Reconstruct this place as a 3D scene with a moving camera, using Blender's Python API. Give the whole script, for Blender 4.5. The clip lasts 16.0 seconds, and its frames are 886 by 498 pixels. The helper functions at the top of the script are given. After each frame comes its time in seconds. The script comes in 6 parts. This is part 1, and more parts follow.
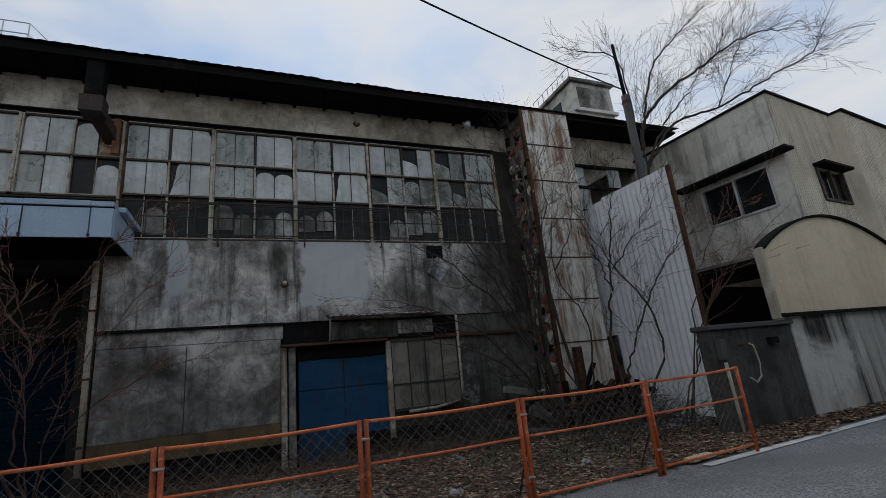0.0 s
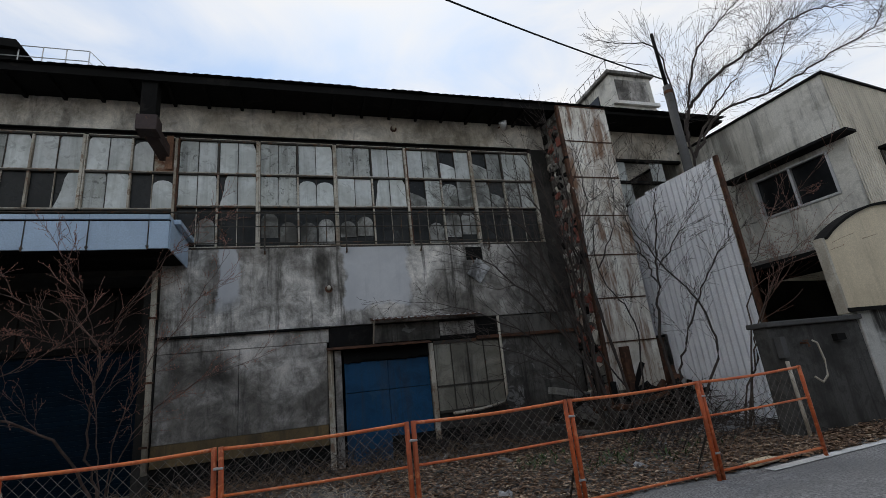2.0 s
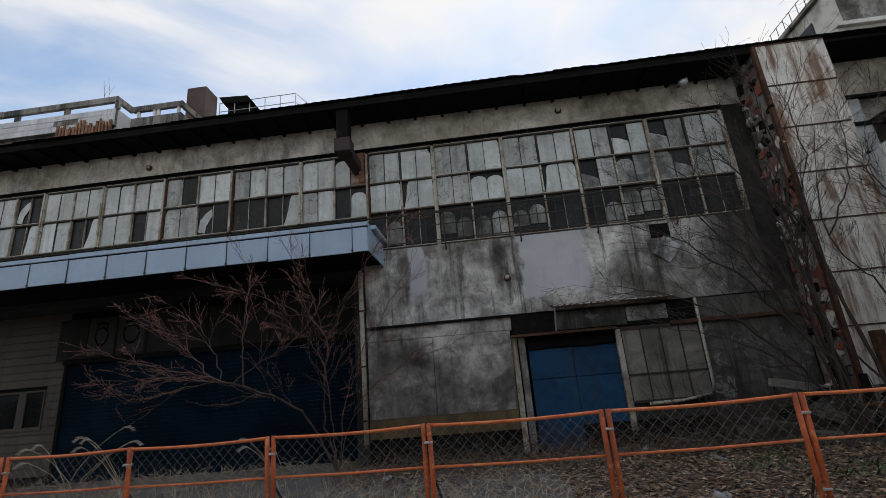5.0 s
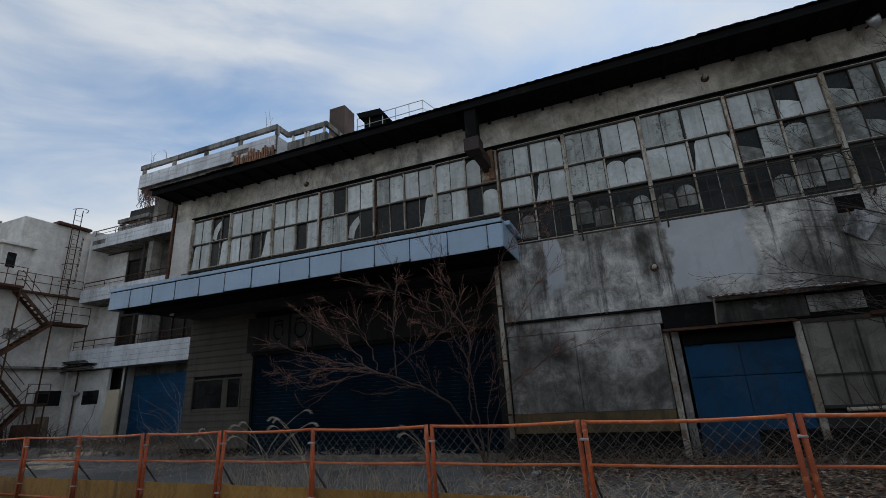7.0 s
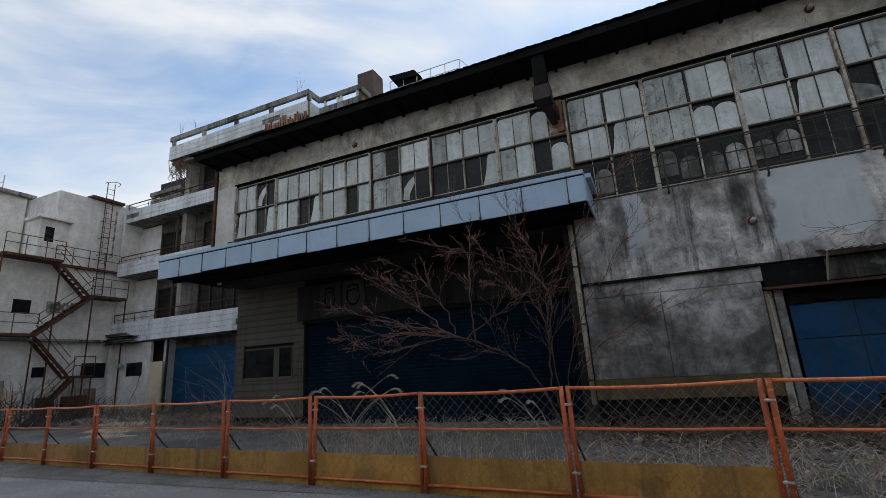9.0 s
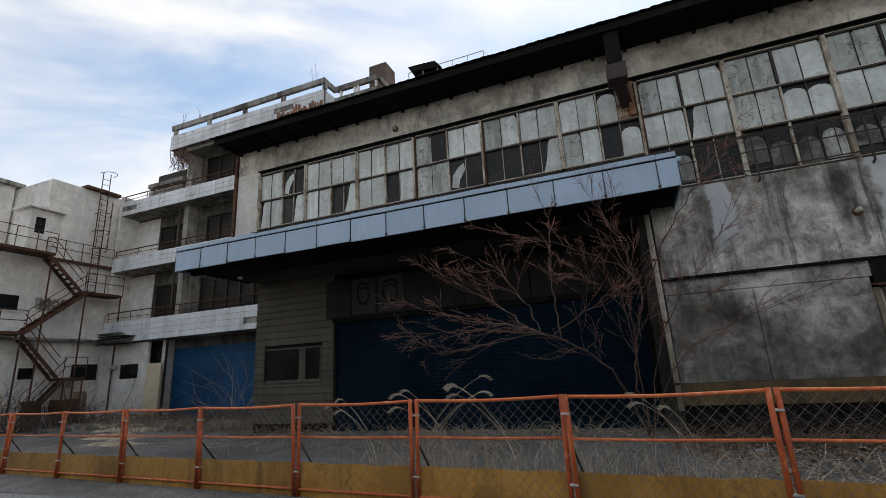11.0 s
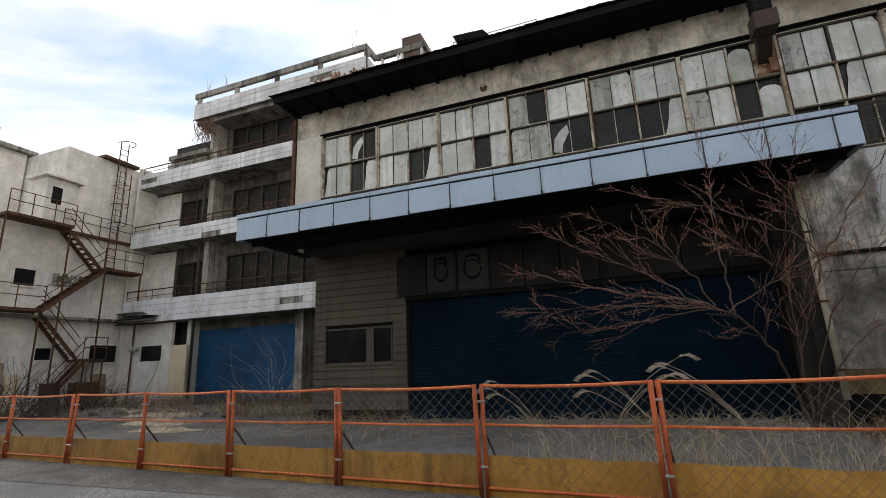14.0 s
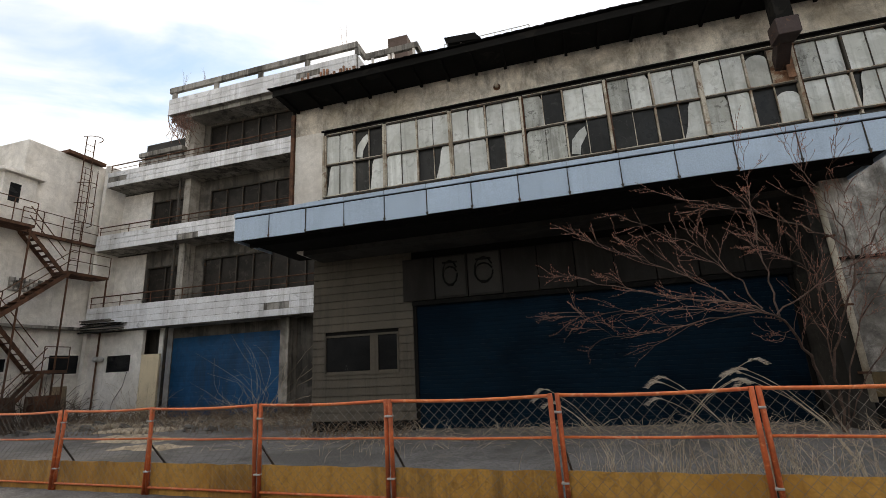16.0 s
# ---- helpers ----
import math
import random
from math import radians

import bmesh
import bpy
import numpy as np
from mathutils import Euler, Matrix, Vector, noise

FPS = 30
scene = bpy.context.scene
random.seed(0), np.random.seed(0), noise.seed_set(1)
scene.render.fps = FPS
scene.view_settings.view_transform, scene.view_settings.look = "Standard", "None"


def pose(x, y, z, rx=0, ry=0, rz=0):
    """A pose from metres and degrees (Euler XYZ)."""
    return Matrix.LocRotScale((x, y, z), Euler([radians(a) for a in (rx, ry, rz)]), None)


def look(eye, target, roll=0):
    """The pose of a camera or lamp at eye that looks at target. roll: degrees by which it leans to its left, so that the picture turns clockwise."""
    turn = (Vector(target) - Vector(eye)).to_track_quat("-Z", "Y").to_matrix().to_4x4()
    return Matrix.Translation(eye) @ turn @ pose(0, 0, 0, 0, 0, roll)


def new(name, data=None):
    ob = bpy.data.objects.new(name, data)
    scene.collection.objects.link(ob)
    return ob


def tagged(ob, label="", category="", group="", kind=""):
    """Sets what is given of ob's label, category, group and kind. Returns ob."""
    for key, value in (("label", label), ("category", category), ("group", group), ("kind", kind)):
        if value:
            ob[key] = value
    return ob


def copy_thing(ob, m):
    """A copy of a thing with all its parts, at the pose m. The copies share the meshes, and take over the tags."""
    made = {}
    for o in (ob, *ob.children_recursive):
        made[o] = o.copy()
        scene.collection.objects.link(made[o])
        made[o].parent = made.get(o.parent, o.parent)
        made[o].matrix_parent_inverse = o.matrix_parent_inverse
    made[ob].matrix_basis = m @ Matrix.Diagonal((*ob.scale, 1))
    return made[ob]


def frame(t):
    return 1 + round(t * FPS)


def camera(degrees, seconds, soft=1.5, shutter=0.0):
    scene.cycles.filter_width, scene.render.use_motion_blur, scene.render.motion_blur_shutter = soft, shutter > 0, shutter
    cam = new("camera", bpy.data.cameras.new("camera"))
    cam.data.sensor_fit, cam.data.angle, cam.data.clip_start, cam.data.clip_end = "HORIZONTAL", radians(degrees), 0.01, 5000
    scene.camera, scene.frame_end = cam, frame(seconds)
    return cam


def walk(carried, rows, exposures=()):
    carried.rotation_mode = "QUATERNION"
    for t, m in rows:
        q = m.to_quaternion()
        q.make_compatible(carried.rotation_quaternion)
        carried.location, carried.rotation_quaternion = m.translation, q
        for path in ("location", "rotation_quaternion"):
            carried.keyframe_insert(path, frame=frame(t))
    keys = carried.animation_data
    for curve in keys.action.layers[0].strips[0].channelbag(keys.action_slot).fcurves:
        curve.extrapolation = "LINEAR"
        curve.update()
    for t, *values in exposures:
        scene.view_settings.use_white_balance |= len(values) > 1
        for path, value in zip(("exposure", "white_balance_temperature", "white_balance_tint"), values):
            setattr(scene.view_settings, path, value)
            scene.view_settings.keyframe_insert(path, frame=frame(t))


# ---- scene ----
cam = camera(87.8, 16.0, soft=0.75)
METRES, EYE, TILT, LEAN, TURN = 8.0, 1.5, 0.0, 0.0, -22.4
ROWS = [
    (0.0, 0.0, 0.0, 0.0, 1.58, 15.57, 5.68),
    (0.5, -0.0017, 0.0002, 0.0002, 2.42, 15.73, 5.83),
    (1.0, -0.0018, 0.0004, 0.0002, 3.6, 15.94, 5.91),
    (1.5, -0.0034, -0.0002, 0.0002, 5.03, 16.13, 5.92),
    (2.0, -0.0044, -0.0013, 0.0001, 6.64, 16.29, 6.01),
    (2.5, -0.0061, -0.0021, -0.0, 8.17, 16.42, 6.03),
    (3.0, -0.0065, -0.0024, -0.0004, 9.8, 16.57, 6.0),
    (3.5, -0.0078, -0.0028, -0.0006, 13.07, 16.71, 6.06),
    (4.0, -0.0082, -0.0051, -0.0002, 17.71, 16.76, 5.94),
    (4.5, -0.0099, -0.0074, -0.0006, 22.94, 16.74, 5.31),
    (5.0, -0.0099, -0.0096, -0.0011, 28.4, 16.84, 4.58),
    (7.5, -0.04, -0.0336, -0.0003, 46.16, 17.06, 2.85),
    (8.0, -0.0834, -0.0453, -0.006, 46.63, 16.24, 2.99),
    (8.5, -0.141, -0.0597, -0.0063, 46.46, 15.22, 3.14),
    (9.0, -0.2053, -0.074, -0.0093, 46.45, 14.15, 3.34),
    (11.5, -0.5181, -0.1558, -0.0084, 43.92, 14.73, 2.81),
    (12.0, -0.5843, -0.1727, -0.0067, 43.76, 14.66, 2.68),
    (12.5, -0.6428, -0.1928, -0.005, 43.52, 14.34, 2.55),
    (13.0, -0.6994, -0.2089, -0.0078, 42.91, 13.99, 2.38),
    (13.5, -0.7429, -0.2283, -0.0089, 42.78, 13.71, 2.43),
    (14.0, -0.7932, -0.2499, -0.0149, 42.92, 13.41, 2.25),
    (14.5, -0.841, -0.2636, -0.0119, 42.36, 13.53, 2.59),
    (15.0, -0.8836, -0.2745, -0.0097, 41.2, 13.58, 2.8),
    (15.5, -0.9174, -0.2871, -0.0086, 39.93, 13.75, 2.92),
    (16.0, -0.9379, -0.3026, -0.0072, 38.67, 14.01, 2.88),
]
walk(cam, [(t, pose(0, 0, EYE, TILT, LEAN, TURN) @ pose(METRES * x, METRES * y, METRES * z, 90 + pitch, roll, yaw)) for t, x, y, z, yaw, pitch, roll in ROWS],
     [(0.0, -0.17, 6450, 12), (2.0, 0.17, 6550, 12), (3.5, 0.3, 6600, 12), (5.0, 0.2, 6750, 13), (7.5, -0.2, 6200, 10), (8.0, -0.2, 6200, 10), (9.0, 0.15, 6400, 11), (11.5, 0.4, 6850, 12), (12.0, 0.18, 6650, 12), (12.5, 0.2, 6750, 12), (13.5, 0.57, 7100, 13), (14.5, 0.95, 7700, 14), (16.0, 0.9, 7700, 14)])


# ---- world and light ----
def build_world():
    w = bpy.data.worlds.new("sky")
    scene.world = w
    w.use_nodes = True
    nt = w.node_tree
    nt.nodes.clear()
    N, L = nt.nodes.new, nt.links.new
    out, bg = N("ShaderNodeOutputWorld"), N("ShaderNodeBackground")
    sky = N("ShaderNodeTexSky")
    sky.sky_type, sky.sun_disc = "NISHITA", False
    sky.sun_elevation, sky.sun_rotation = radians(62), radians(15)
    sky.air_density, sky.dust_density, sky.ozone_density = 1.0, 0.8, 1.0
    tc, mp, mp2 = N("ShaderNodeTexCoord"), N("ShaderNodeMapping"), N("ShaderNodeMapping")
    mp.inputs["Rotation"].default_value = (0, 0, radians(25))
    mp.inputs["Scale"].default_value = (1.2, 2.0, 5.0)
    mp.inputs["Location"].default_value = (1.7, 0.9, 0.4)
    mp2.inputs["Scale"].default_value = (1.0, 1.0, 3.0)
    mp2.inputs["Location"].default_value = (2.3, 4.1, 0.6)
    n1, n2 = N("ShaderNodeTexNoise"), N("ShaderNodeTexNoise")
    n1.inputs["Scale"].default_value, n1.inputs["Detail"].default_value, n1.inputs["Roughness"].default_value = 1.1, 9, 0.56
    n1.inputs["Distortion"].default_value = 0.7
    n2.inputs["Scale"].default_value, n2.inputs["Detail"].default_value = 0.9, 4
    L(tc.outputs["Generated"], mp.inputs["Vector"]); L(mp.outputs["Vector"], n1.inputs["Vector"])
    L(tc.outputs["Generated"], mp2.inputs["Vector"]); L(mp2.outputs["Vector"], n2.inputs["Vector"])
    add = N("ShaderNodeMath"); add.operation = "MULTIPLY_ADD"
    L(n1.outputs["Fac"], add.inputs[0]); add.inputs[1].default_value = 0.65; L(n2.outputs["Fac"], add.inputs[2])
    ramp = N("ShaderNodeMapRange"); ramp.interpolation_type = "SMOOTHSTEP"
    ramp.inputs["From Min"].default_value, ramp.inputs["From Max"].default_value = 0.62, 0.96
    ramp.inputs["To Min"].default_value = 0.08
    L(add.outputs[0], ramp.inputs["Value"])
    mix = N("ShaderNodeMix"); mix.data_type = "RGBA"
    hue = N("ShaderNodeMix"); hue.data_type, hue.blend_type = "RGBA", "MULTIPLY"
    hue.inputs["Factor"].default_value = 1.0
    hue.inputs["B"].default_value = (0.86, 1.0, 1.0, 1)
    L(sky.outputs["Color"], hue.inputs["A"])
    L(ramp.outputs["Result"], mix.inputs["Factor"]); L(hue.outputs["Result"], mix.inputs["A"])
    mix.inputs["B"].default_value = CLOUD
    L(mix.outputs["Result"], bg.inputs["Color"])
    bg.inputs["Strength"].default_value = SKY
    L(bg.outputs["Background"], out.inputs["Surface"])


SKY, CLOUD = 0.15, (5.4, 5.5, 5.5, 1)
build_world()
sun = new("sun", bpy.data.lights.new("sun", "SUN"))
sun.data.energy, sun.data.angle, sun.data.color = 0.6, radians(14), (1.0, 0.96, 0.9)
# high behind the factory: the front is in shade
sun.matrix_world = look((4, 15, 29), (0, 0, 0))


# ---- geometry helpers ----
class Geo:
    """Loose vertices and faces, gathered piece by piece."""

    def __init__(self):
        self.v, self.f = [], []

    def add(self, vs, fs):
        o = len(self.v)
        self.v += [tuple(p) for p in vs]
        self.f += [tuple(i + o for i in q) for q in fs]
        return self

    def box(self, x0, x1, y0, y1, z0, z1, m=None):
        vs = [Vector(p) for p in ((x0, y0, z0), (x1, y0, z0), (x1, y1, z0), (x0, y1, z0), (x0, y0, z1), (x1, y0, z1), (x1, y1, z1), (x0, y1, z1))]
        if m is not None:
            vs = [m @ p for p in vs]
        return self.add(vs, ((3, 2, 1, 0), (4, 5, 6, 7), (0, 1, 5, 4), (1, 2, 6, 5), (2, 3, 7, 6), (3, 0, 4, 7)))

    def path(self, pts, rs, n=6, cap=True):
        pts = [Vector(p) for p in pts]
        if not hasattr(rs, "__len__"):
            rs = [rs] * len(pts)
        vs, fs = [], []
        for i, p in enumerate(pts):
            d = (pts[min(i + 1, len(pts) - 1)] - pts[max(i - 1, 0)])
            d = d.normalized() if d.length > 1e-9 else Vector((0, 0, 1))
            a = d.cross(Vector((0, 0, 1)) if abs(d.z) < 0.9 else Vector((1, 0, 0))).normalized()
            b = d.cross(a)
            vs += [p + (a * math.cos(k * math.tau / n) + b * math.sin(k * math.tau / n)) * rs[i] for k in range(n)]
        for i in range(len(pts) - 1):
            fs += [(i * n + k, i * n + (k + 1) % n, (i + 1) * n + (k + 1) % n, (i + 1) * n + k) for k in range(n)]
        if cap:
            fs += [tuple(range(n))[::-1], tuple((len(pts) - 1) * n + k for k in range(n))]
        return self.add(vs, fs)

    def prism(self, outline, axis, a0, a1):
        """A flat outline (two coordinates a corner) drawn out along an axis from a0 to a1."""
        def at(p, a):
            return {"x": (a, p[0], p[1]), "y": (p[0], a, p[1]), "z": (p[0], p[1], a)}[axis]
        n = len(outline)
        vs = [at(p, a0) for p in outline] + [at(p, a1) for p in outline]
        fs = [tuple(range(n)), tuple(range(2 * n - 1, n - 1, -1))] + [(k, k + n, (k + 1) % n + n, (k + 1) % n) for k in range(n)]
        return self.add(vs, fs)

    def sheet(self, rows):
        """A grid of points, row by row."""
        n = len(rows[0])
        return self.add([p for r in rows for p in r], [(i * n + j, i * n + j + 1, (i + 1) * n + j + 1, (i + 1) * n + j) for i in range(len(rows) - 1) for j in range(n - 1)])


ORIGIN = {}


def finish(me, material, smooth):
    bm = bmesh.new()
    bm.from_mesh(me)
    bmesh.ops.recalc_face_normals(bm, faces=bm.faces)
    bm.to_mesh(me)
    bm.free()
    if smooth:
        for p in me.polygons:
            p.use_smooth = True
    if material:
        me.materials.append(material)
    return me


def part(name, geo, material, parent, label="", smooth=False, bevel=0.0, solid=0.0):
    """Links a Geo as one mesh under a thing or a part; its corners are given in the world."""
    o = ORIGIN[parent]
    me = bpy.data.meshes.new(name)
    me.from_pydata([(x - o[0], y - o[1], z - o[2]) for x, y, z in geo.v], [], geo.f)
    finish(me, material, smooth)
    ob = new(name, me)
    ob.parent = parent
    ORIGIN[ob] = o
    modify(ob, bevel, solid)
    return tagged(ob, label)


def modify(ob, bevel, solid):
    if solid:
        s = ob.modifiers.new("thickness", "SOLIDIFY")
        s.thickness, s.offset = solid, 0
    if bevel:
        b = ob.modifiers.new("edges", "BEVEL")
        b.width, b.segments, b.limit_method = bevel, 2, "ANGLE"


def thing(name, at, label, category, group="", kind=""):
    ob = new(name)
    ob.empty_display_size = 0.2
    ob.location = at
    ORIGIN[ob] = tuple(at)
    return tagged(ob, label, category, group, kind)


def solid_thing(name, geo, material, label, category, group="", kind="", smooth=False, bevel=0.0, solid=0.0, at=(0, 0, 0)):
    me = bpy.data.meshes.new(name)
    me.from_pydata([(x - at[0], y - at[1], z - at[2]) for x, y, z in geo.v], [], geo.f)
    finish(me, material, smooth)
    ob = new(name, me)
    ob.location = at
    ORIGIN[ob] = tuple(at)
    modify(ob, bevel, solid)
    return tagged(ob, label, category, group, kind)


def gz(x):
    """The ground's height: the street falls gently to the west."""
    return -0.03 + 0.008 * x


# ---- materials ----
def surface(name, base, rough=0.8, metal=0.0, dirt=None, dirt_amount=0.5, streak=0.0, streak_colour=(0.03, 0.028, 0.025), patch=None, patch_amount=0.0,
            grain=40.0, bump=0.15, vary=0.0, spec=0.3, scale=0.6, streak_scale=(2.2, 0.16), contrast=0.14, mottle=0.0, soft=0.0):
    """Paint or plaster with stains at two scales, runs of dirt, flaked patches, grain and relief; lengths in metres."""
    m = bpy.data.materials.new(name)
    m.use_nodes = True
    nt = m.node_tree
    N, L = nt.nodes.new, nt.links.new
    b = nt.nodes["Principled BSDF"]
    b.inputs["Roughness"].default_value, b.inputs["Metallic"].default_value = rough, metal
    b.inputs["Specular IOR Level"].default_value = spec
    geo = N("ShaderNodeNewGeometry")
    pos = geo.outputs["Position"]

    def tex(sc, detail, vec=None, distort=0.0, rg=0.6):
        t = N("ShaderNodeTexNoise")
        t.inputs["Scale"].default_value, t.inputs["Detail"].default_value = sc, detail
        t.inputs["Distortion"].default_value, t.inputs["Roughness"].default_value = distort, rg
        L(vec or pos, t.inputs["Vector"])
        return t.outputs["Fac"]

    def rng(v, lo, hi, a=0.0, z=1.0):
        r = N("ShaderNodeMapRange")
        r.interpolation_type = "SMOOTHSTEP"
        for k, val in (("From Min", lo), ("From Max", hi), ("To Min", a), ("To Max", z)):
            r.inputs[k].default_value = val
        L(v, r.inputs["Value"])
        return r.outputs["Result"]

    def mixc(fac, a, c, mode="MIX"):
        x = N("ShaderNodeMix")
        x.data_type, x.blend_type = "RGBA", mode
        L(fac, x.inputs["Factor"])
        for s, val in (("A", a), ("B", c)):
            if isinstance(val, tuple):
                x.inputs[s].default_value = (*val[:3], 1)
            else:
                L(val, x.inputs[s])
        return x.outputs["Result"]

    def mul(v, k):
        x = N("ShaderNodeMath"); x.operation = "MULTIPLY"
        L(v, x.inputs[0])
        if isinstance(k, float):
            x.inputs[1].default_value = k
        else:
            L(k, x.inputs[1])
        return x.outputs[0]

    fine = tex(grain, 5)
    col = mixc(rng(fine, 0.3, 0.7), tuple(c * (1 - contrast) for c in base), tuple(min(1, c * (1 + contrast * 0.8)) for c in base))
    big = tex(scale, 7, distort=0.6)
    if dirt:
        col = mixc(mul(rng(big, 0.44 - soft, 0.60 + soft), dirt_amount), col, dirt)
        mid = tex(scale * 5, 8, distort=0.8, rg=0.7)
        col = mixc(mul(rng(mid, 0.5 - soft * 0.7, 0.62 + soft), dirt_amount * 0.75), col, dirt)
    if streak:
        mp = N("ShaderNodeMapping")
        mp.inputs["Scale"].default_value = (streak_scale[0], streak_scale[0], streak_scale[1])
        L(pos, mp.inputs["Vector"])
        s1 = tex(1.0, 8, mp.outputs["Vector"], distort=0.2, rg=0.72)
        s2 = tex(0.5, 4, distort=0.5)
        col = mixc(mul(mul(rng(s1, 0.45 - soft * 0.6, 0.6 + soft), rng(s2, 0.36, 0.54 + soft)), streak), col, streak_colour)
        mp2 = N("ShaderNodeMapping")
        mp2.inputs["Scale"].default_value = (streak_scale[0] * 4, streak_scale[0] * 4, streak_scale[1] * 2)
        mp2.inputs["Location"].default_value = (7.3, 2.1, 5.7)
        L(pos, mp2.inputs["Vector"])
        s3 = tex(1.0, 5, mp2.outputs["Vector"], rg=0.65)
        col = mixc(mul(mul(rng(s3, 0.54, 0.68), rng(s1, 0.35, 0.55)), streak * 0.8), col, streak_colour)
    if patch:
        pt = tex(scale * 3.1, 8, distort=0.9, rg=0.68)
        col = mixc(mul(rng(pt, 0.60 - 0.12 * patch_amount, 0.64 - 0.1 * patch_amount), min(1.0, patch_amount + 0.3)), col, patch)
    if mottle:
        cloud = tex(1.7, 10, distort=0.4, rg=0.78)
        weather = N("ShaderNodeHueSaturation")
        L(rng(cloud, 0.32, 0.68, 1 - mottle, 1 + mottle * 0.7), weather.inputs["Value"])
        L(col, weather.inputs["Color"])
        col = weather.outputs["Color"]
    if vary:
        oi = N("ShaderNodeObjectInfo")
        hsv = N("ShaderNodeHueSaturation")
        L(rng(oi.outputs["Random"], 0, 1, 1 - vary, 1 + vary), hsv.inputs["Value"])
        L(col, hsv.inputs["Color"])
        col = hsv.outputs["Color"]
    L(col, b.inputs["Base Color"])
    L(rng(big, 0.3, 0.7, max(0.05, rough - 0.1), min(1, rough + 0.1)), b.inputs["Roughness"])
    bp = N("ShaderNodeBump")
    bp.inputs["Strength"].default_value, bp.inputs["Distance"].default_value = bump, 0.02
    L(tex(grain * 0.6, 8), bp.inputs["Height"])
    L(bp.outputs["Normal"], b.inputs["Normal"])
    return m


M = {}
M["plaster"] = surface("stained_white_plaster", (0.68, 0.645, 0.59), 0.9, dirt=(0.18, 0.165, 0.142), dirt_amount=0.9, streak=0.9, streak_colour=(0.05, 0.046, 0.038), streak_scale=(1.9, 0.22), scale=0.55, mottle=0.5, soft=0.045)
M["plaster_top"] = surface("grimy_upper_plaster", (0.7, 0.64, 0.55), 0.9, dirt=(0.33, 0.275, 0.2), dirt_amount=0.7, streak=0.6, streak_colour=(0.06, 0.05, 0.038), scale=0.4, streak_scale=(1.6, 0.7), mottle=0.4, soft=0.06)
M["panel"] = surface("weathered_cement_board", (0.54, 0.505, 0.46), 0.9, dirt=(0.125, 0.115, 0.099), dirt_amount=0.9, streak=0.75, streak_scale=(1.3, 0.4), streak_colour=(0.045, 0.042, 0.037), scale=0.6, mottle=0.5, soft=0.045)
M["fresh"] = surface("patched_render", (0.62, 0.625, 0.625), 0.88, dirt=(0.27, 0.262, 0.245), dirt_amount=0.75, streak=0.75, patch=(0.09, 0.085, 0.075), patch_amount=0.08, scale=0.7, streak_scale=(1.9, 0.3), mottle=0.35)
M["wing"] = surface("aged_white_render", (0.82, 0.79, 0.74), 0.9, dirt=(0.58, 0.54, 0.48), dirt_amount=0.6, streak=0.22, streak_colour=(0.2, 0.175, 0.15), streak_scale=(0.9, 0.25), scale=0.32, mottle=0.18, soft=0.06)
M["tile"] = surface("white_glazed_tile", (0.74, 0.75, 0.765), 0.45, dirt=(0.5, 0.495, 0.485), dirt_amount=0.4, streak=0.3, streak_colour=(0.14, 0.125, 0.11), patch=(0.09, 0.083, 0.075), patch_amount=0.05, scale=0.6, vary=0.05)
M["concrete"] = surface("weathered_concrete", (0.36, 0.34, 0.31), 0.92, dirt=(0.13, 0.12, 0.1), dirt_amount=0.6, streak=0.8, scale=0.6)
# Near-black base; under the eaves and canopy it holds the shade there
M["dark"] = surface("near_black_surface", (0.012, 0.0115, 0.011), 0.95, dirt=(0.009, 0.009, 0.008), dirt_amount=0.5, patch=(0.035, 0.031, 0.027), patch_amount=0.05, spec=0.08)
# Room walls near black, so unlit rooms stay dark by colour
M["interior"] = surface("shade_dark_interior_wall", (0.05, 0.047, 0.043), 0.95, dirt=(0.02, 0.02, 0.018), dirt_amount=0.6)
M["fascia"] = surface("blue_grey_fascia_sheet", (0.40, 0.51, 0.63), 0.5, dirt=(0.33, 0.42, 0.52), dirt_amount=0.35, streak=0.12, streak_colour=(0.1, 0.12, 0.16), bump=0.05, vary=0.06)
M["bluedoor"] = surface("blue_painted_shutter", (0.004, 0.058, 0.135), 0.65, dirt=(0.003, 0.03, 0.07), dirt_amount=0.6, streak=0.4, patch=(0.03, 0.07, 0.1), patch_amount=0.03, vary=0.08)
M["rust"] = surface("rusted_steel", (0.115, 0.053, 0.03), 0.85, metal=0.15, dirt=(0.045, 0.026, 0.018), dirt_amount=0.7, patch=(0.17, 0.085, 0.042), patch_amount=0.25, scale=2.5)
M["frame"] = surface("flaking_cream_window_frame", (0.52, 0.48, 0.4), 0.8, dirt=(0.2, 0.15, 0.1), dirt_amount=0.7, patch=(0.15, 0.065, 0.03), patch_amount=0.35, scale=1.2)
M["frame_dark"] = surface("grimy_steel_glazing_bar", (0.06, 0.054, 0.045), 0.75, metal=0.3, patch=(0.15, 0.07, 0.03), patch_amount=0.3, scale=1.6)
M["glass"] = surface("clouded_pane", (0.62, 0.645, 0.62), 0.28, dirt=(0.38, 0.395, 0.36), dirt_amount=0.6, streak=0.35, streak_colour=(0.17, 0.18, 0.15), grain=9, bump=0.02, vary=0.14, spec=0.5, scale=1.1, contrast=0.06, patch=(0.12, 0.125, 0.11), patch_amount=0.04)
M["orange"] = surface("orange_enamel_pipe", (0.7, 0.19, 0.06), 0.4, dirt=(0.5, 0.1, 0.045), dirt_amount=0.6, patch=(0.74, 0.36, 0.2), patch_amount=0.3, scale=3, bump=0.08)
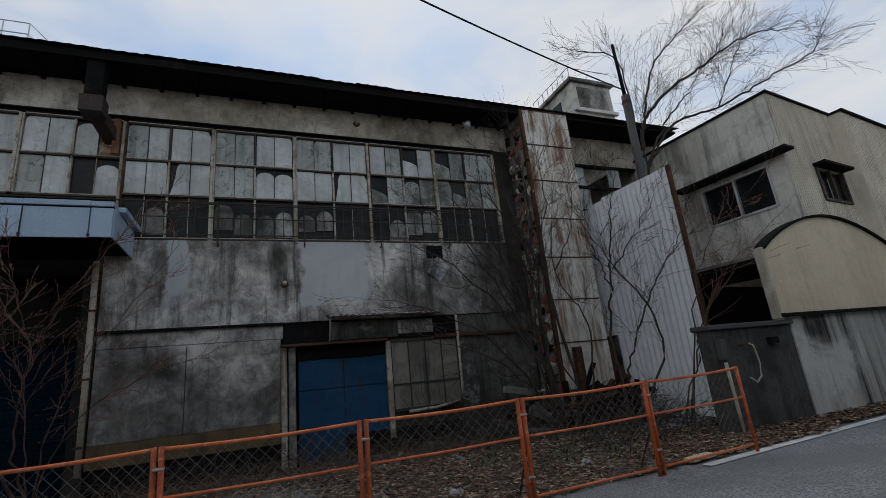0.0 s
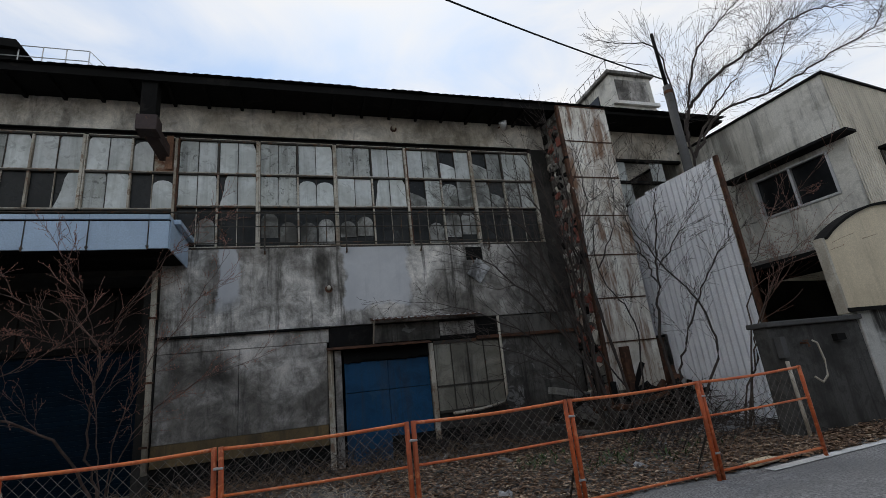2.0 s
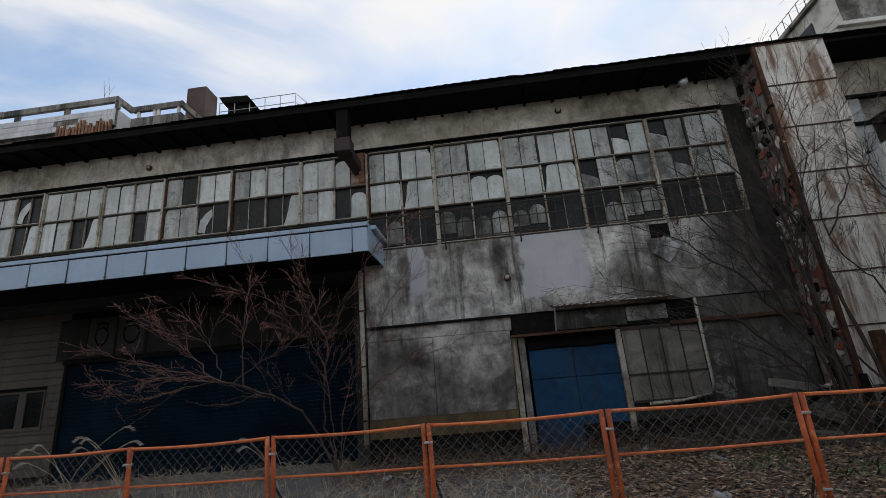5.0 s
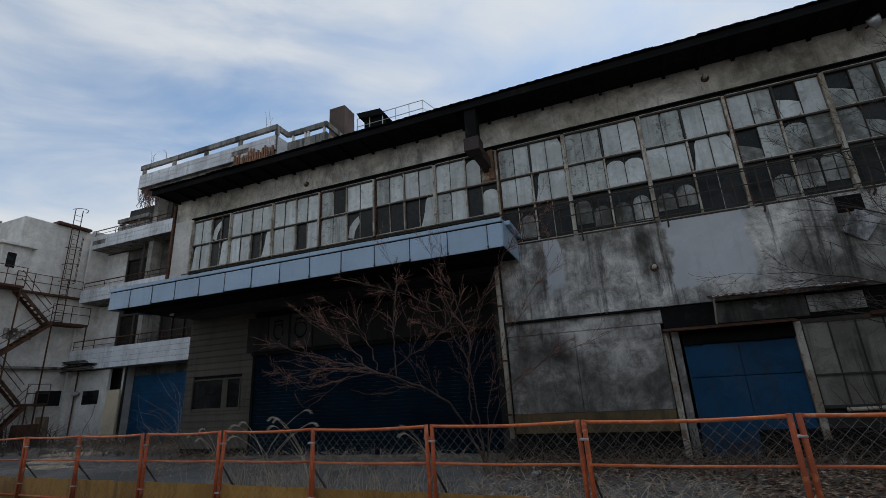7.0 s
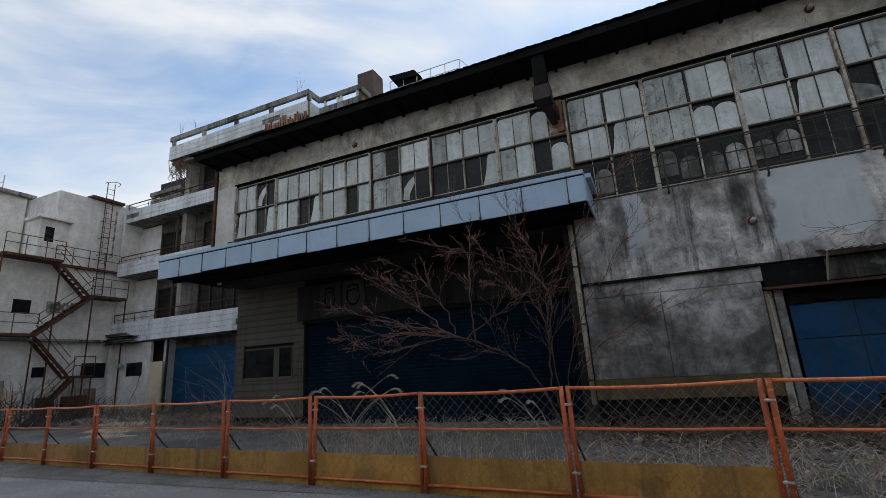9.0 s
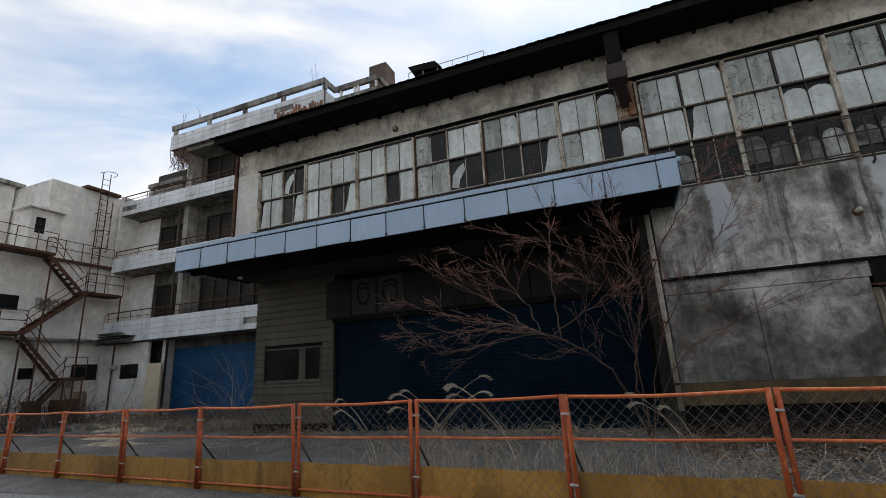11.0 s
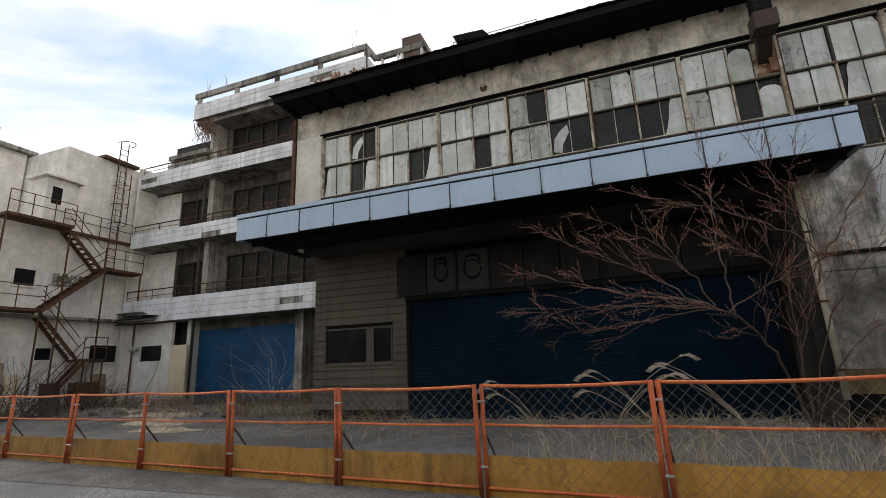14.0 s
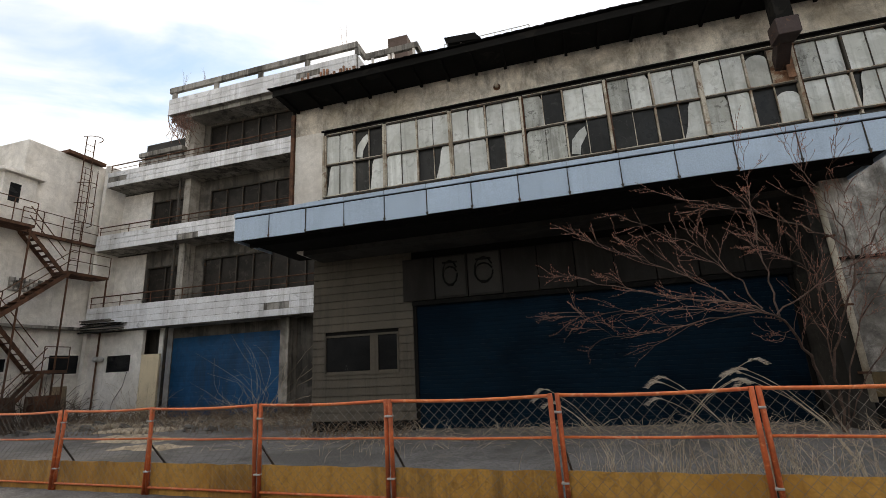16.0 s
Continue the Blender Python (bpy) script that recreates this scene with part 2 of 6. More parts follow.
M["redpost"] = surface("red_orange_post_paint", (0.55, 0.115, 0.035), 0.5, dirt=(0.3, 0.075, 0.03), dirt_amount=0.7, patch=(0.68, 0.24, 0.1), patch_amount=0.3, scale=2.5, bump=0.1)
M["ochre"] = surface("ochre_kick_plate", (0.56, 0.3, 0.07), 0.6, dirt=(0.36, 0.17, 0.03), dirt_amount=0.6, streak=0.4, patch=(0.12, 0.06, 0.025), patch_amount=0.06, scale=1.4, bump=0.06, vary=0.08)
M["wire"] = surface("galvanised_wire", (0.2, 0.185, 0.165), 0.6, metal=0.3, patch=(0.16, 0.09, 0.05), patch_amount=0.3, scale=3)
M["asphalt"] = surface("worn_asphalt", (0.23, 0.23, 0.228), 0.95, dirt=(0.15, 0.15, 0.148), dirt_amount=0.6, grain=42, bump=0.9, scale=0.35, contrast=0.6)
M["court"] = surface("cracked_yard_asphalt", (0.18, 0.172, 0.162), 0.95, dirt=(0.085, 0.08, 0.072), dirt_amount=0.7, grain=34, bump=0.9, contrast=0.5, scale=0.5, patch=(0.2, 0.185, 0.15), patch_amount=0.1)
M["paint"] = surface("worn_white_road_paint", (0.68, 0.68, 0.66), 0.8, dirt=(0.4, 0.4, 0.38), dirt_amount=0.4, patch=(0.16, 0.16, 0.155), patch_amount=0.08, scale=2.5)
M["corrugated"] = surface("pale_grey_sheet_steel", (0.90, 0.90, 0.92), 0.55, dirt=(0.74, 0.74, 0.76), dirt_amount=0.4, streak=0.15, streak_colour=(0.22, 0.2, 0.19), bump=0.04)
M["beige"] = surface("beige_wall_sheet", (0.70, 0.64, 0.53), 0.75, dirt=(0.5, 0.45, 0.36), dirt_amount=0.45, streak=0.25, streak_colour=(0.14, 0.12, 0.09), scale=0.4, bump=0.06)
M["beige_roof"] = surface("cream_roof_sheet", (0.68, 0.57, 0.39), 0.6, dirt=(0.52, 0.43, 0.29), dirt_amount=0.4, streak=0.15, streak_colour=(0.16, 0.13, 0.09), scale=0.5, bump=0.05)
# Greyer than the front: the shaded side's tone is in the colour
M["grey_side"] = surface("shade_grey_render", (0.68, 0.65, 0.58), 0.9, dirt=(0.4, 0.38, 0.32), dirt_amount=0.6, streak=0.5, scale=0.5)
M["retain"] = surface("streaked_retaining_wall", (0.54, 0.53, 0.49), 0.92, dirt=(0.3, 0.29, 0.255), dirt_amount=0.6, streak=1.0, streak_colour=(0.03, 0.028, 0.024), scale=0.5, streak_scale=(1.1, 0.08))
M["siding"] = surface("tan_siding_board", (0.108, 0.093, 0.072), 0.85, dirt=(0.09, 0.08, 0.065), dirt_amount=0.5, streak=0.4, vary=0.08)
M["bark"] = surface("grey_brown_bark", (0.10, 0.075, 0.058), 0.95, dirt=(0.045, 0.034, 0.027), dirt_amount=0.6, grain=60, bump=0.5, scale=3)
M["twigbark"] = surface("thin_brown_bark", (0.15, 0.1, 0.08), 0.95, dirt=(0.04, 0.028, 0.023), dirt_amount=0.6, grain=60, bump=0.4, scale=4)
M["twig"] = surface("reddish_winter_twig", (0.23, 0.13, 0.1), 0.8, dirt=(0.09, 0.06, 0.05), dirt_amount=0.6, grain=60, scale=4)
M["bud"] = surface("red_brown_bud", (0.36, 0.15, 0.1), 0.8, grain=60)
M["straw"] = surface("dry_straw_grass", (0.52, 0.44, 0.34), 0.9, dirt=(0.2, 0.145, 0.085), dirt_amount=0.6, grain=30, scale=5)
M["deadweed"] = surface("brown_dead_weed", (0.2, 0.135, 0.085), 0.9, dirt=(0.08, 0.055, 0.035), dirt_amount=0.7, grain=30, scale=3)
M["green"] = surface("weed_leaf", (0.07, 0.11, 0.04), 0.8, grain=30)
M["voidglass"] = surface("dark_window_glass", (0.008, 0.009, 0.01), 0.2, dirt=(0.02, 0.02, 0.02), dirt_amount=0.3, spec=0.25, bump=0.01)
M["alu"] = surface("dull_aluminium", (0.55, 0.55, 0.54), 0.45, metal=0.5, dirt=(0.3, 0.3, 0.29), dirt_amount=0.4)
M["pvc"] = surface("faded_drain_pipe", (0.52, 0.47, 0.38), 0.7, dirt=(0.25, 0.21, 0.16), dirt_amount=0.5, scale=2)
M["pole"] = surface("grey_concrete_pole", (0.085, 0.083, 0.08), 0.9, dirt=(0.065, 0.062, 0.056), dirt_amount=0.5, scale=1.5)
M["cable"] = surface("black_cable", (0.012, 0.012, 0.012), 0.7)
M["rag"] = surface("faded_red_scrap", (0.30, 0.085, 0.06), 0.9, dirt=(0.2, 0.16, 0.13), dirt_amount=0.6, scale=3)
M["rubble"] = surface("broken_concrete", (0.17, 0.16, 0.145), 0.95, dirt=(0.055, 0.05, 0.042), dirt_amount=0.6, scale=2.5, vary=0.25)
M["tin"] = surface("stained_white_tin", (0.8, 0.77, 0.69), 0.7, dirt=(0.52, 0.46, 0.37), dirt_amount=0.6, streak=0.9, streak_colour=(0.17, 0.075, 0.03), scale=0.7, patch=(0.2, 0.09, 0.035), patch_amount=0.08, streak_scale=(3.0, 0.35))
# Nearly black: the board colour carries the shade below the canopy
M["signboard"] = surface("shade_dark_sign_board", (0.022, 0.019, 0.0165), 0.9, dirt=(0.014, 0.0125, 0.011), dirt_amount=0.6, streak=0.5, vary=0.12)
M["pampas"] = surface("pale_pampas_plume", (0.5, 0.44, 0.36), 0.95, dirt=(0.36, 0.3, 0.23), dirt_amount=0.5, grain=80, scale=6)
# Darker than the other boards, with random runs and pale patches
M["dark_board"] = surface("blackened_plaster", (0.13, 0.122, 0.108), 0.92, dirt=(0.045, 0.042, 0.037), dirt_amount=0.85, streak=0.95, patch=(0.4, 0.39, 0.37), patch_amount=0.08, scale=0.7)
M["darktwig"] = surface("grey_winter_twig", (0.06, 0.047, 0.04), 0.9, dirt=(0.04, 0.032, 0.028), dirt_amount=0.6, grain=60, scale=4)
# Shutter blue taken nearly to black to carry the bay's shade
M["shaded_blue"] = surface("shade_dark_blue_shutter", (0.001, 0.012, 0.024), 0.8, dirt=(0.001, 0.006, 0.012), dirt_amount=0.6, spec=0.1, vary=0.06)
# Near-black plaster with a few paler patches
M["charred"] = surface("near_black_plaster", (0.045, 0.041, 0.036), 0.95, dirt=(0.018, 0.017, 0.015), dirt_amount=0.8, patch=(0.14, 0.13, 0.115), patch_amount=0.06, scale=1.0)
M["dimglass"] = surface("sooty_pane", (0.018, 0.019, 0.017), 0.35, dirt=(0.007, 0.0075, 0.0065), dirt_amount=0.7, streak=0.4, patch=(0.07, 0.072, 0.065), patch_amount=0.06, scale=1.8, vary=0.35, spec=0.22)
M["ductbrown"] = surface("brown_painted_duct", (0.052, 0.035, 0.032), 0.7, dirt=(0.04, 0.027, 0.024), dirt_amount=0.6, patch=(0.16, 0.08, 0.045), patch_amount=0.1, scale=2)
M["spotglass"] = surface("mould_spotted_pane", (0.47, 0.485, 0.45), 0.35, dirt=(0.3, 0.31, 0.27), dirt_amount=0.6, streak=0.6, streak_colour=(0.1, 0.1, 0.085), patch=(0.07, 0.07, 0.06), patch_amount=0.35, scale=2.2, vary=0.1, spec=0.45)
M["whiteback"] = surface("pale_bulging_sheet", (0.4, 0.4, 0.37), 0.7, dirt=(0.08, 0.077, 0.066), dirt_amount=0.95, soft=0.06, scale=1.3, vary=0.15, mottle=0.4)
M["rustpane"] = surface("rust_stained_pane", (0.42, 0.37, 0.29), 0.6, dirt=(0.22, 0.1, 0.05), dirt_amount=0.9, patch=(0.14, 0.055, 0.025), patch_amount=0.5, scale=1.8)
# Grime plus the darkening from branches in front, both in the colour
M["dirtyglass"] = surface("grimy_branch_dimmed_pane", (0.34, 0.35, 0.32), 0.4, dirt=(0.1, 0.1, 0.085), dirt_amount=0.85, streak=0.7, streak_colour=(0.06, 0.06, 0.05), vary=0.2, scale=1.4)
# Render darkened to carry the balconies' shade, with random stains on top
M["balcony_wall"] = surface("shaded_balcony_wall", (0.40, 0.37, 0.325), 0.9, dirt=(0.17, 0.15, 0.125), dirt_amount=0.7, streak=0.7, scale=0.5)
M["shred"] = surface("torn_mortar", (0.20, 0.185, 0.165), 0.95, dirt=(0.06, 0.055, 0.047), dirt_amount=0.7, scale=3, bump=0.6, patch=(0.42, 0.4, 0.36), patch_amount=0.15, vary=0.3)


def leaf_material():
    m = bpy.data.materials.new("fallen_leaves")
    m.use_nodes = True
    nt = m.node_tree
    b = nt.nodes["Principled BSDF"]
    b.inputs["Roughness"].default_value = 0.9
    geo, ramp = nt.nodes.new("ShaderNodeNewGeometry"), nt.nodes.new("ShaderNodeValToRGB")
    e = ramp.color_ramp.elements
    e[0].position, e[0].color = 0.0, (0.045, 0.027, 0.017, 1)
    e[1].position, e[1].color = 1.0, (0.58, 0.46, 0.33, 1)
    for p, c in ((0.35, (0.12, 0.068, 0.038, 1)), (0.65, (0.27, 0.165, 0.1, 1)), (0.88, (0.42, 0.29, 0.19, 1))):
        k = e.new(p)
        k.color = c
    nt.links.new(geo.outputs["Random Per Island"], ramp.inputs["Fac"])
    nt.links.new(ramp.outputs["Color"], b.inputs["Base Color"])
    return m


M["leaf"] = leaf_material()
# Deep balcony recesses: their shade is put into this darker base colour
M["gloom"] = surface("deep_shade_wall", (0.15, 0.135, 0.115), 0.95, dirt=(0.05, 0.045, 0.038), dirt_amount=0.7, streak=0.7, scale=0.5)
M["ply"] = surface("weathered_plywood", (0.36, 0.27, 0.18), 0.9, dirt=(0.2, 0.15, 0.1), dirt_amount=0.6, streak=0.5, scale=1.2)
M["brightblue"] = surface("faded_blue_shutter", (0.006, 0.085, 0.2), 0.65, dirt=(0.005, 0.05, 0.12), dirt_amount=0.6, streak=0.3, vary=0.05)
M["tarp"] = surface("straw_heap_cover", (0.48, 0.39, 0.28), 0.85, dirt=(0.2, 0.16, 0.11), dirt_amount=0.7, grain=30, scale=2.5)
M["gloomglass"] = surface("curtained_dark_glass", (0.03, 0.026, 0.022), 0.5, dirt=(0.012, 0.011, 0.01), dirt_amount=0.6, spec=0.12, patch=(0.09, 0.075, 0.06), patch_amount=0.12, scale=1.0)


def repaired(m, x0, x1, z0, colour, grime_shade_from):
    """A repaired paler field with an uneven outline, and grime and painted shade that thicken towards the pier."""
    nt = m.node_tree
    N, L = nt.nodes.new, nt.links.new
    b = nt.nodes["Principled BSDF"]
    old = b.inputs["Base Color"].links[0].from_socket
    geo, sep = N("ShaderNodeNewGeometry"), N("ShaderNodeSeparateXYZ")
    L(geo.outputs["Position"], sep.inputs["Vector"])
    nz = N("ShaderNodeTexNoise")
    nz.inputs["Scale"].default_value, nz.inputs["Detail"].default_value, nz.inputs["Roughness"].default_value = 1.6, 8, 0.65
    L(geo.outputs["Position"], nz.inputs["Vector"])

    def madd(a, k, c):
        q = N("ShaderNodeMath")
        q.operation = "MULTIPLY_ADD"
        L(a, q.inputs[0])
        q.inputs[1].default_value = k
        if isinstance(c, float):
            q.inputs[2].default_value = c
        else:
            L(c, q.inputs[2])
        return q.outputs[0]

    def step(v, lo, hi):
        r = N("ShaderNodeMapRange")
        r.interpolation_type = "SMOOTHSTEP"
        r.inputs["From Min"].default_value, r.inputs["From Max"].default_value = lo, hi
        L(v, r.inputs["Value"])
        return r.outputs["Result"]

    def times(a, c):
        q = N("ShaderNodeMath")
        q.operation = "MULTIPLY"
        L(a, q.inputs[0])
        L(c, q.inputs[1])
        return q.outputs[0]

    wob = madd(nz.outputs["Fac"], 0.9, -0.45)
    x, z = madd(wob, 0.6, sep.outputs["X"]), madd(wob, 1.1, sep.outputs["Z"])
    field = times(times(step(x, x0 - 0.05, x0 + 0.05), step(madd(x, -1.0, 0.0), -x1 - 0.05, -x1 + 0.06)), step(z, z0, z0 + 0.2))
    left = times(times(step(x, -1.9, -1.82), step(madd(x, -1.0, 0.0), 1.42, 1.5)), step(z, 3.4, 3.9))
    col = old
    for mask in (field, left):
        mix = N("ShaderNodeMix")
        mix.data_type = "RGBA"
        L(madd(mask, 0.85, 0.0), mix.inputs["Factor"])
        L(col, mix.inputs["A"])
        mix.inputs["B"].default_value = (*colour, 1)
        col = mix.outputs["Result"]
    # Grime and the shade beside the pier, mixed into the colour together
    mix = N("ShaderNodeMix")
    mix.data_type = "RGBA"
    L(madd(step(madd(wob, 5.0, sep.outputs["X"]), grime_shade_from, grime_shade_from + 3.2), 0.88, 0.0), mix.inputs["Factor"])
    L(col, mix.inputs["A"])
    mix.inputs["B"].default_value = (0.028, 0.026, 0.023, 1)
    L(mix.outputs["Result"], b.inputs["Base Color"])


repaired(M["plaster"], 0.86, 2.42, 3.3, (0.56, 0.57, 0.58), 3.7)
M["rustlight"] = surface("flaky_light_rust", (0.33, 0.17, 0.1), 0.9, dirt=(0.13, 0.07, 0.045), dirt_amount=0.7, vary=0.3, scale=2)


# ---- ground ----
g = Geo()
xs = [-400, -60, -34, -20, -10, 0, 8, 20, 60, 400]
ys = [-400, -30, 0, 5, 12, 30, 400]
g.sheet([[(x, y, gz(max(-40, min(30, x)))) for x in xs] for y in ys])
solid_thing("ground", g, M["asphalt"], "worn grey asphalt street and surroundings", "ground", kind="structure")
g = Geo()
g.sheet([[(x, fy + k, gz(x) + 0.006) for x in (-40, -30, -20, -10, -5, 0, 3, 5.2, 7.4)] for k, fy in ((0, 5.32), (2.5, 5.32), (5.6, 5.32), (13, 5.32))])
solid_thing("yard", g, M["court"], "cracked dark asphalt yard behind the fence", "yard", kind="structure")
g = Geo()
g.sheet([[(5.55 + k * 1.6, 4.98 + k * 0.083 + o, gz(5.55 + k * 1.6) + 0.012) for k in range(16)] for o in (0, 0.15)])
solid_thing("road_line", g, M["paint"], "worn white line along the road edge", "road marking", kind="structure", solid=0.006)


# ---- the factory front ----
FY = 10.9
MULLIONS = (-13.92, -12.16, -10.37, -8.55, -6.6, -4.66, -2.83, -1.06, 0.76, 2.61, 4.47, 6.33)
BAY0 = MULLIONS[0]
ROWS_Z = (4.95, 5.96, 6.79, 7.68)
HEAD = 7.83
front = thing("wall_facade", (-4, FY, 0), "stained white plaster factory front with dark runs", "wall", kind="structure")
part("upper_wall", Geo().box(-14.85, 6.9, FY, FY + 0.2, HEAD, 8.62), M["plaster_top"], front, "grimy cream plaster under the eaves")
# Near-black colour gives this band the shadow line over the panes
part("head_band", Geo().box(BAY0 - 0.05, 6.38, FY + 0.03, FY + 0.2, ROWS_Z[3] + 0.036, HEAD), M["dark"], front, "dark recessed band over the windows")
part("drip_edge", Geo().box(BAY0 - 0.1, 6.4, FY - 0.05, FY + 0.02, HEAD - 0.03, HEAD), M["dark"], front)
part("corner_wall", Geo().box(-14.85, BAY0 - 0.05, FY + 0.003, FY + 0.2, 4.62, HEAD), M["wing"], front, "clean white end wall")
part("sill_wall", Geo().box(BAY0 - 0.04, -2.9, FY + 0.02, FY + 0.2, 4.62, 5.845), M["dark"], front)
part("end_wall", Geo().box(6.39, 6.9, FY, FY + 0.2, 3.0, HEAD), M["charred"], front, "near-black wall beside the pier")
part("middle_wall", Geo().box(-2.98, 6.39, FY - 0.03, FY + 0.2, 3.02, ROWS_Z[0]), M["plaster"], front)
for i, (x0, x1) in enumerate(((-2.98, -1.42), (-1.41, 0.41))):
    part("cement_board", Geo().box(x0, x1, FY, FY + 0.18, 0.92, 2.66), M["panel"], front, bevel=0.008)
part("cement_board", Geo().box(-2.98, 0.46, FY + 0.004, FY + 0.18, 2.67, 2.97), M["panel"], front, bevel=0.008)
part("cement_board", Geo().box(0.47, 4.58, FY + 0.02, FY + 0.18, 2.52, 3.0), M["dark"], front)
part("cement_board", Geo().box(3.1, 4.0, FY, FY + 0.1, 2.62, 2.95), M["panel"], front, bevel=0.006)
part("cement_board", Geo().box(1.5, 3.08, FY + 0.004, FY + 0.1, 2.56, 2.98), M["dark_board"], front, "blackened board", bevel=0.006)
part("cement_board", Geo().box(4.62, 6.86, FY, FY + 0.18, 2.55, 3.0), M["dark_board"], front, bevel=0.006)
part("cement_board", Geo().box(4.62, 6.86, FY + 0.02, FY + 0.18, 0.1, 2.5), M["dark_board"], front, bevel=0.006)
part("ledge", Geo().box(-3.0, 0.5, FY - 0.08, FY, 2.965, 3.02), M["dark"], front, bevel=0.008)
part("ledge", Geo().box(4.0, 6.86, FY - 0.1, FY, 2.46, 2.54), M["rust"], front, bevel=0.008)
part("skirting_board", Geo().box(-2.98, 0.4, FY - 0.02, FY + 0.15, 0.5, 0.915), surface("ochre_base_board", (0.2, 0.14, 0.065), 0.85, dirt=(0.09, 0.065, 0.035), dirt_amount=0.6, streak=0.5), front, "faded ochre skirting board", bevel=0.008)
part("footing", Geo().box(-2.98, 6.86, FY + 0.03, FY + 0.2, -0.2, 0.5), M["dark"], front)
part("side_wall", Geo().box(-14.85, -14.65, FY + 0.2, 17.0, 4.5, 8.6), M["wing"], front)
part("side_wall", Geo().box(12.8, 13.0, FY + 0.2, 20.0, -0.3, 8.6), M["panel"], front)
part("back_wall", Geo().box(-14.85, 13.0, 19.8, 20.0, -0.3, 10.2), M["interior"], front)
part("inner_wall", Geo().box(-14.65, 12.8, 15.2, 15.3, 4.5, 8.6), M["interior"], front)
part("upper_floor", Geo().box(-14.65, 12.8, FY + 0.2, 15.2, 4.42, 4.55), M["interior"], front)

# panes, lower row first: O whole, m spotted, X gone, d dim dark, h top curved away, c cut by a curve, s shard, j lower
# part left, k bulging white behind the bars, r rust-stained
PANES = {0: ("cOXc", "OOsX"), 1: ("OOXc", "OOOO"), 2: ("OOXO", "OOOO"), 3: ("mmsd", "mdOO"), 4: ("ddXc", "mOOO"), 5: ("mOXh", "OOhr"),
         6: ("XkXd", "OOcO", "mOOO"), 7: ("kkkk", "mmhh", "mmOO"), 8: ("kkdd", "OOcO", "mmOO"), 9: ("dkkk", "jmhO", "OmjO"), 10: ("dddd", "OjOm", "jOmm")}
rp = random.Random(7)


def pane_outline(code, w, h):
    if code in "Om":
        q = rp.random()
        if q < 0.2:
            a = rp.uniform(0.06, 0.22)
            return [(0, 0), (w, 0), (w, h * (1 - a)), (w * (1 - a * 0.8), h), (0, h)]
        if q < 0.4:
            a = rp.uniform(0.05, 0.16)
            return [(0, 0), (w, 0), (w, h), (w * a, h), (w * a * 0.3, h * (1 - a * 0.4)), (0, h * (1 - a))]
        return [(0, 0), (w, 0), (w, h), (0, h)]
    if code in "dr":
        return [(0, 0), (w, 0), (w, h), (0, h)]
    if code == "j":
        a, b = rp.uniform(0.25, 0.4), rp.uniform(0.5, 0.7)
        return [(0, 0), (w, 0), (w, h * a), (w * 0.55, h * (a + b) * 0.52), (0, h * b)]
    if code == "k":
        low, top = rp.uniform(0.0, 0.25) * h, rp.uniform(0.6, 0.95) * h
        arc = [(w * (0.5 + 0.48 * math.cos(a)), top - 0.22 * h + 0.22 * h * math.sin(a)) for a in (0.2, 0.7, 1.2, 1.7, 2.3, 2.9)]
        return [(w * 0.04, low), (w * 0.97, low)] + arc
    if code == "h":
        top = rp.uniform(0.82, 0.94) * h
        return [(0, 0), (w, 0), (w, top * 0.8)] + [(w * (0.5 + 0.5 * math.cos(a)), top * 0.8 + top * 0.2 * math.sin(a)) for a in (0.5, 1.0, 1.57, 2.1, 2.7)] + [(0, top * 0.78)]
    if code == "c":
        q = rp.uniform(0.2, 0.45)
        return [(w * 0.05, 0), (w, 0), (w, h), (w * (q + 0.12), h), (w * q, h * 0.84), (w * q * 0.8, h * 0.5), (w * q * 0.45, h * 0.2)]
    return [(w * 0.06, h * 0.1), (w * 0.5, h * 0.04), (w * 0.58, h * 0.3), (w * 0.95, h * 0.62), (w * 0.88, h * 0.86), (w * 0.5, h * 0.72), (w * 0.16, h * 0.5)]


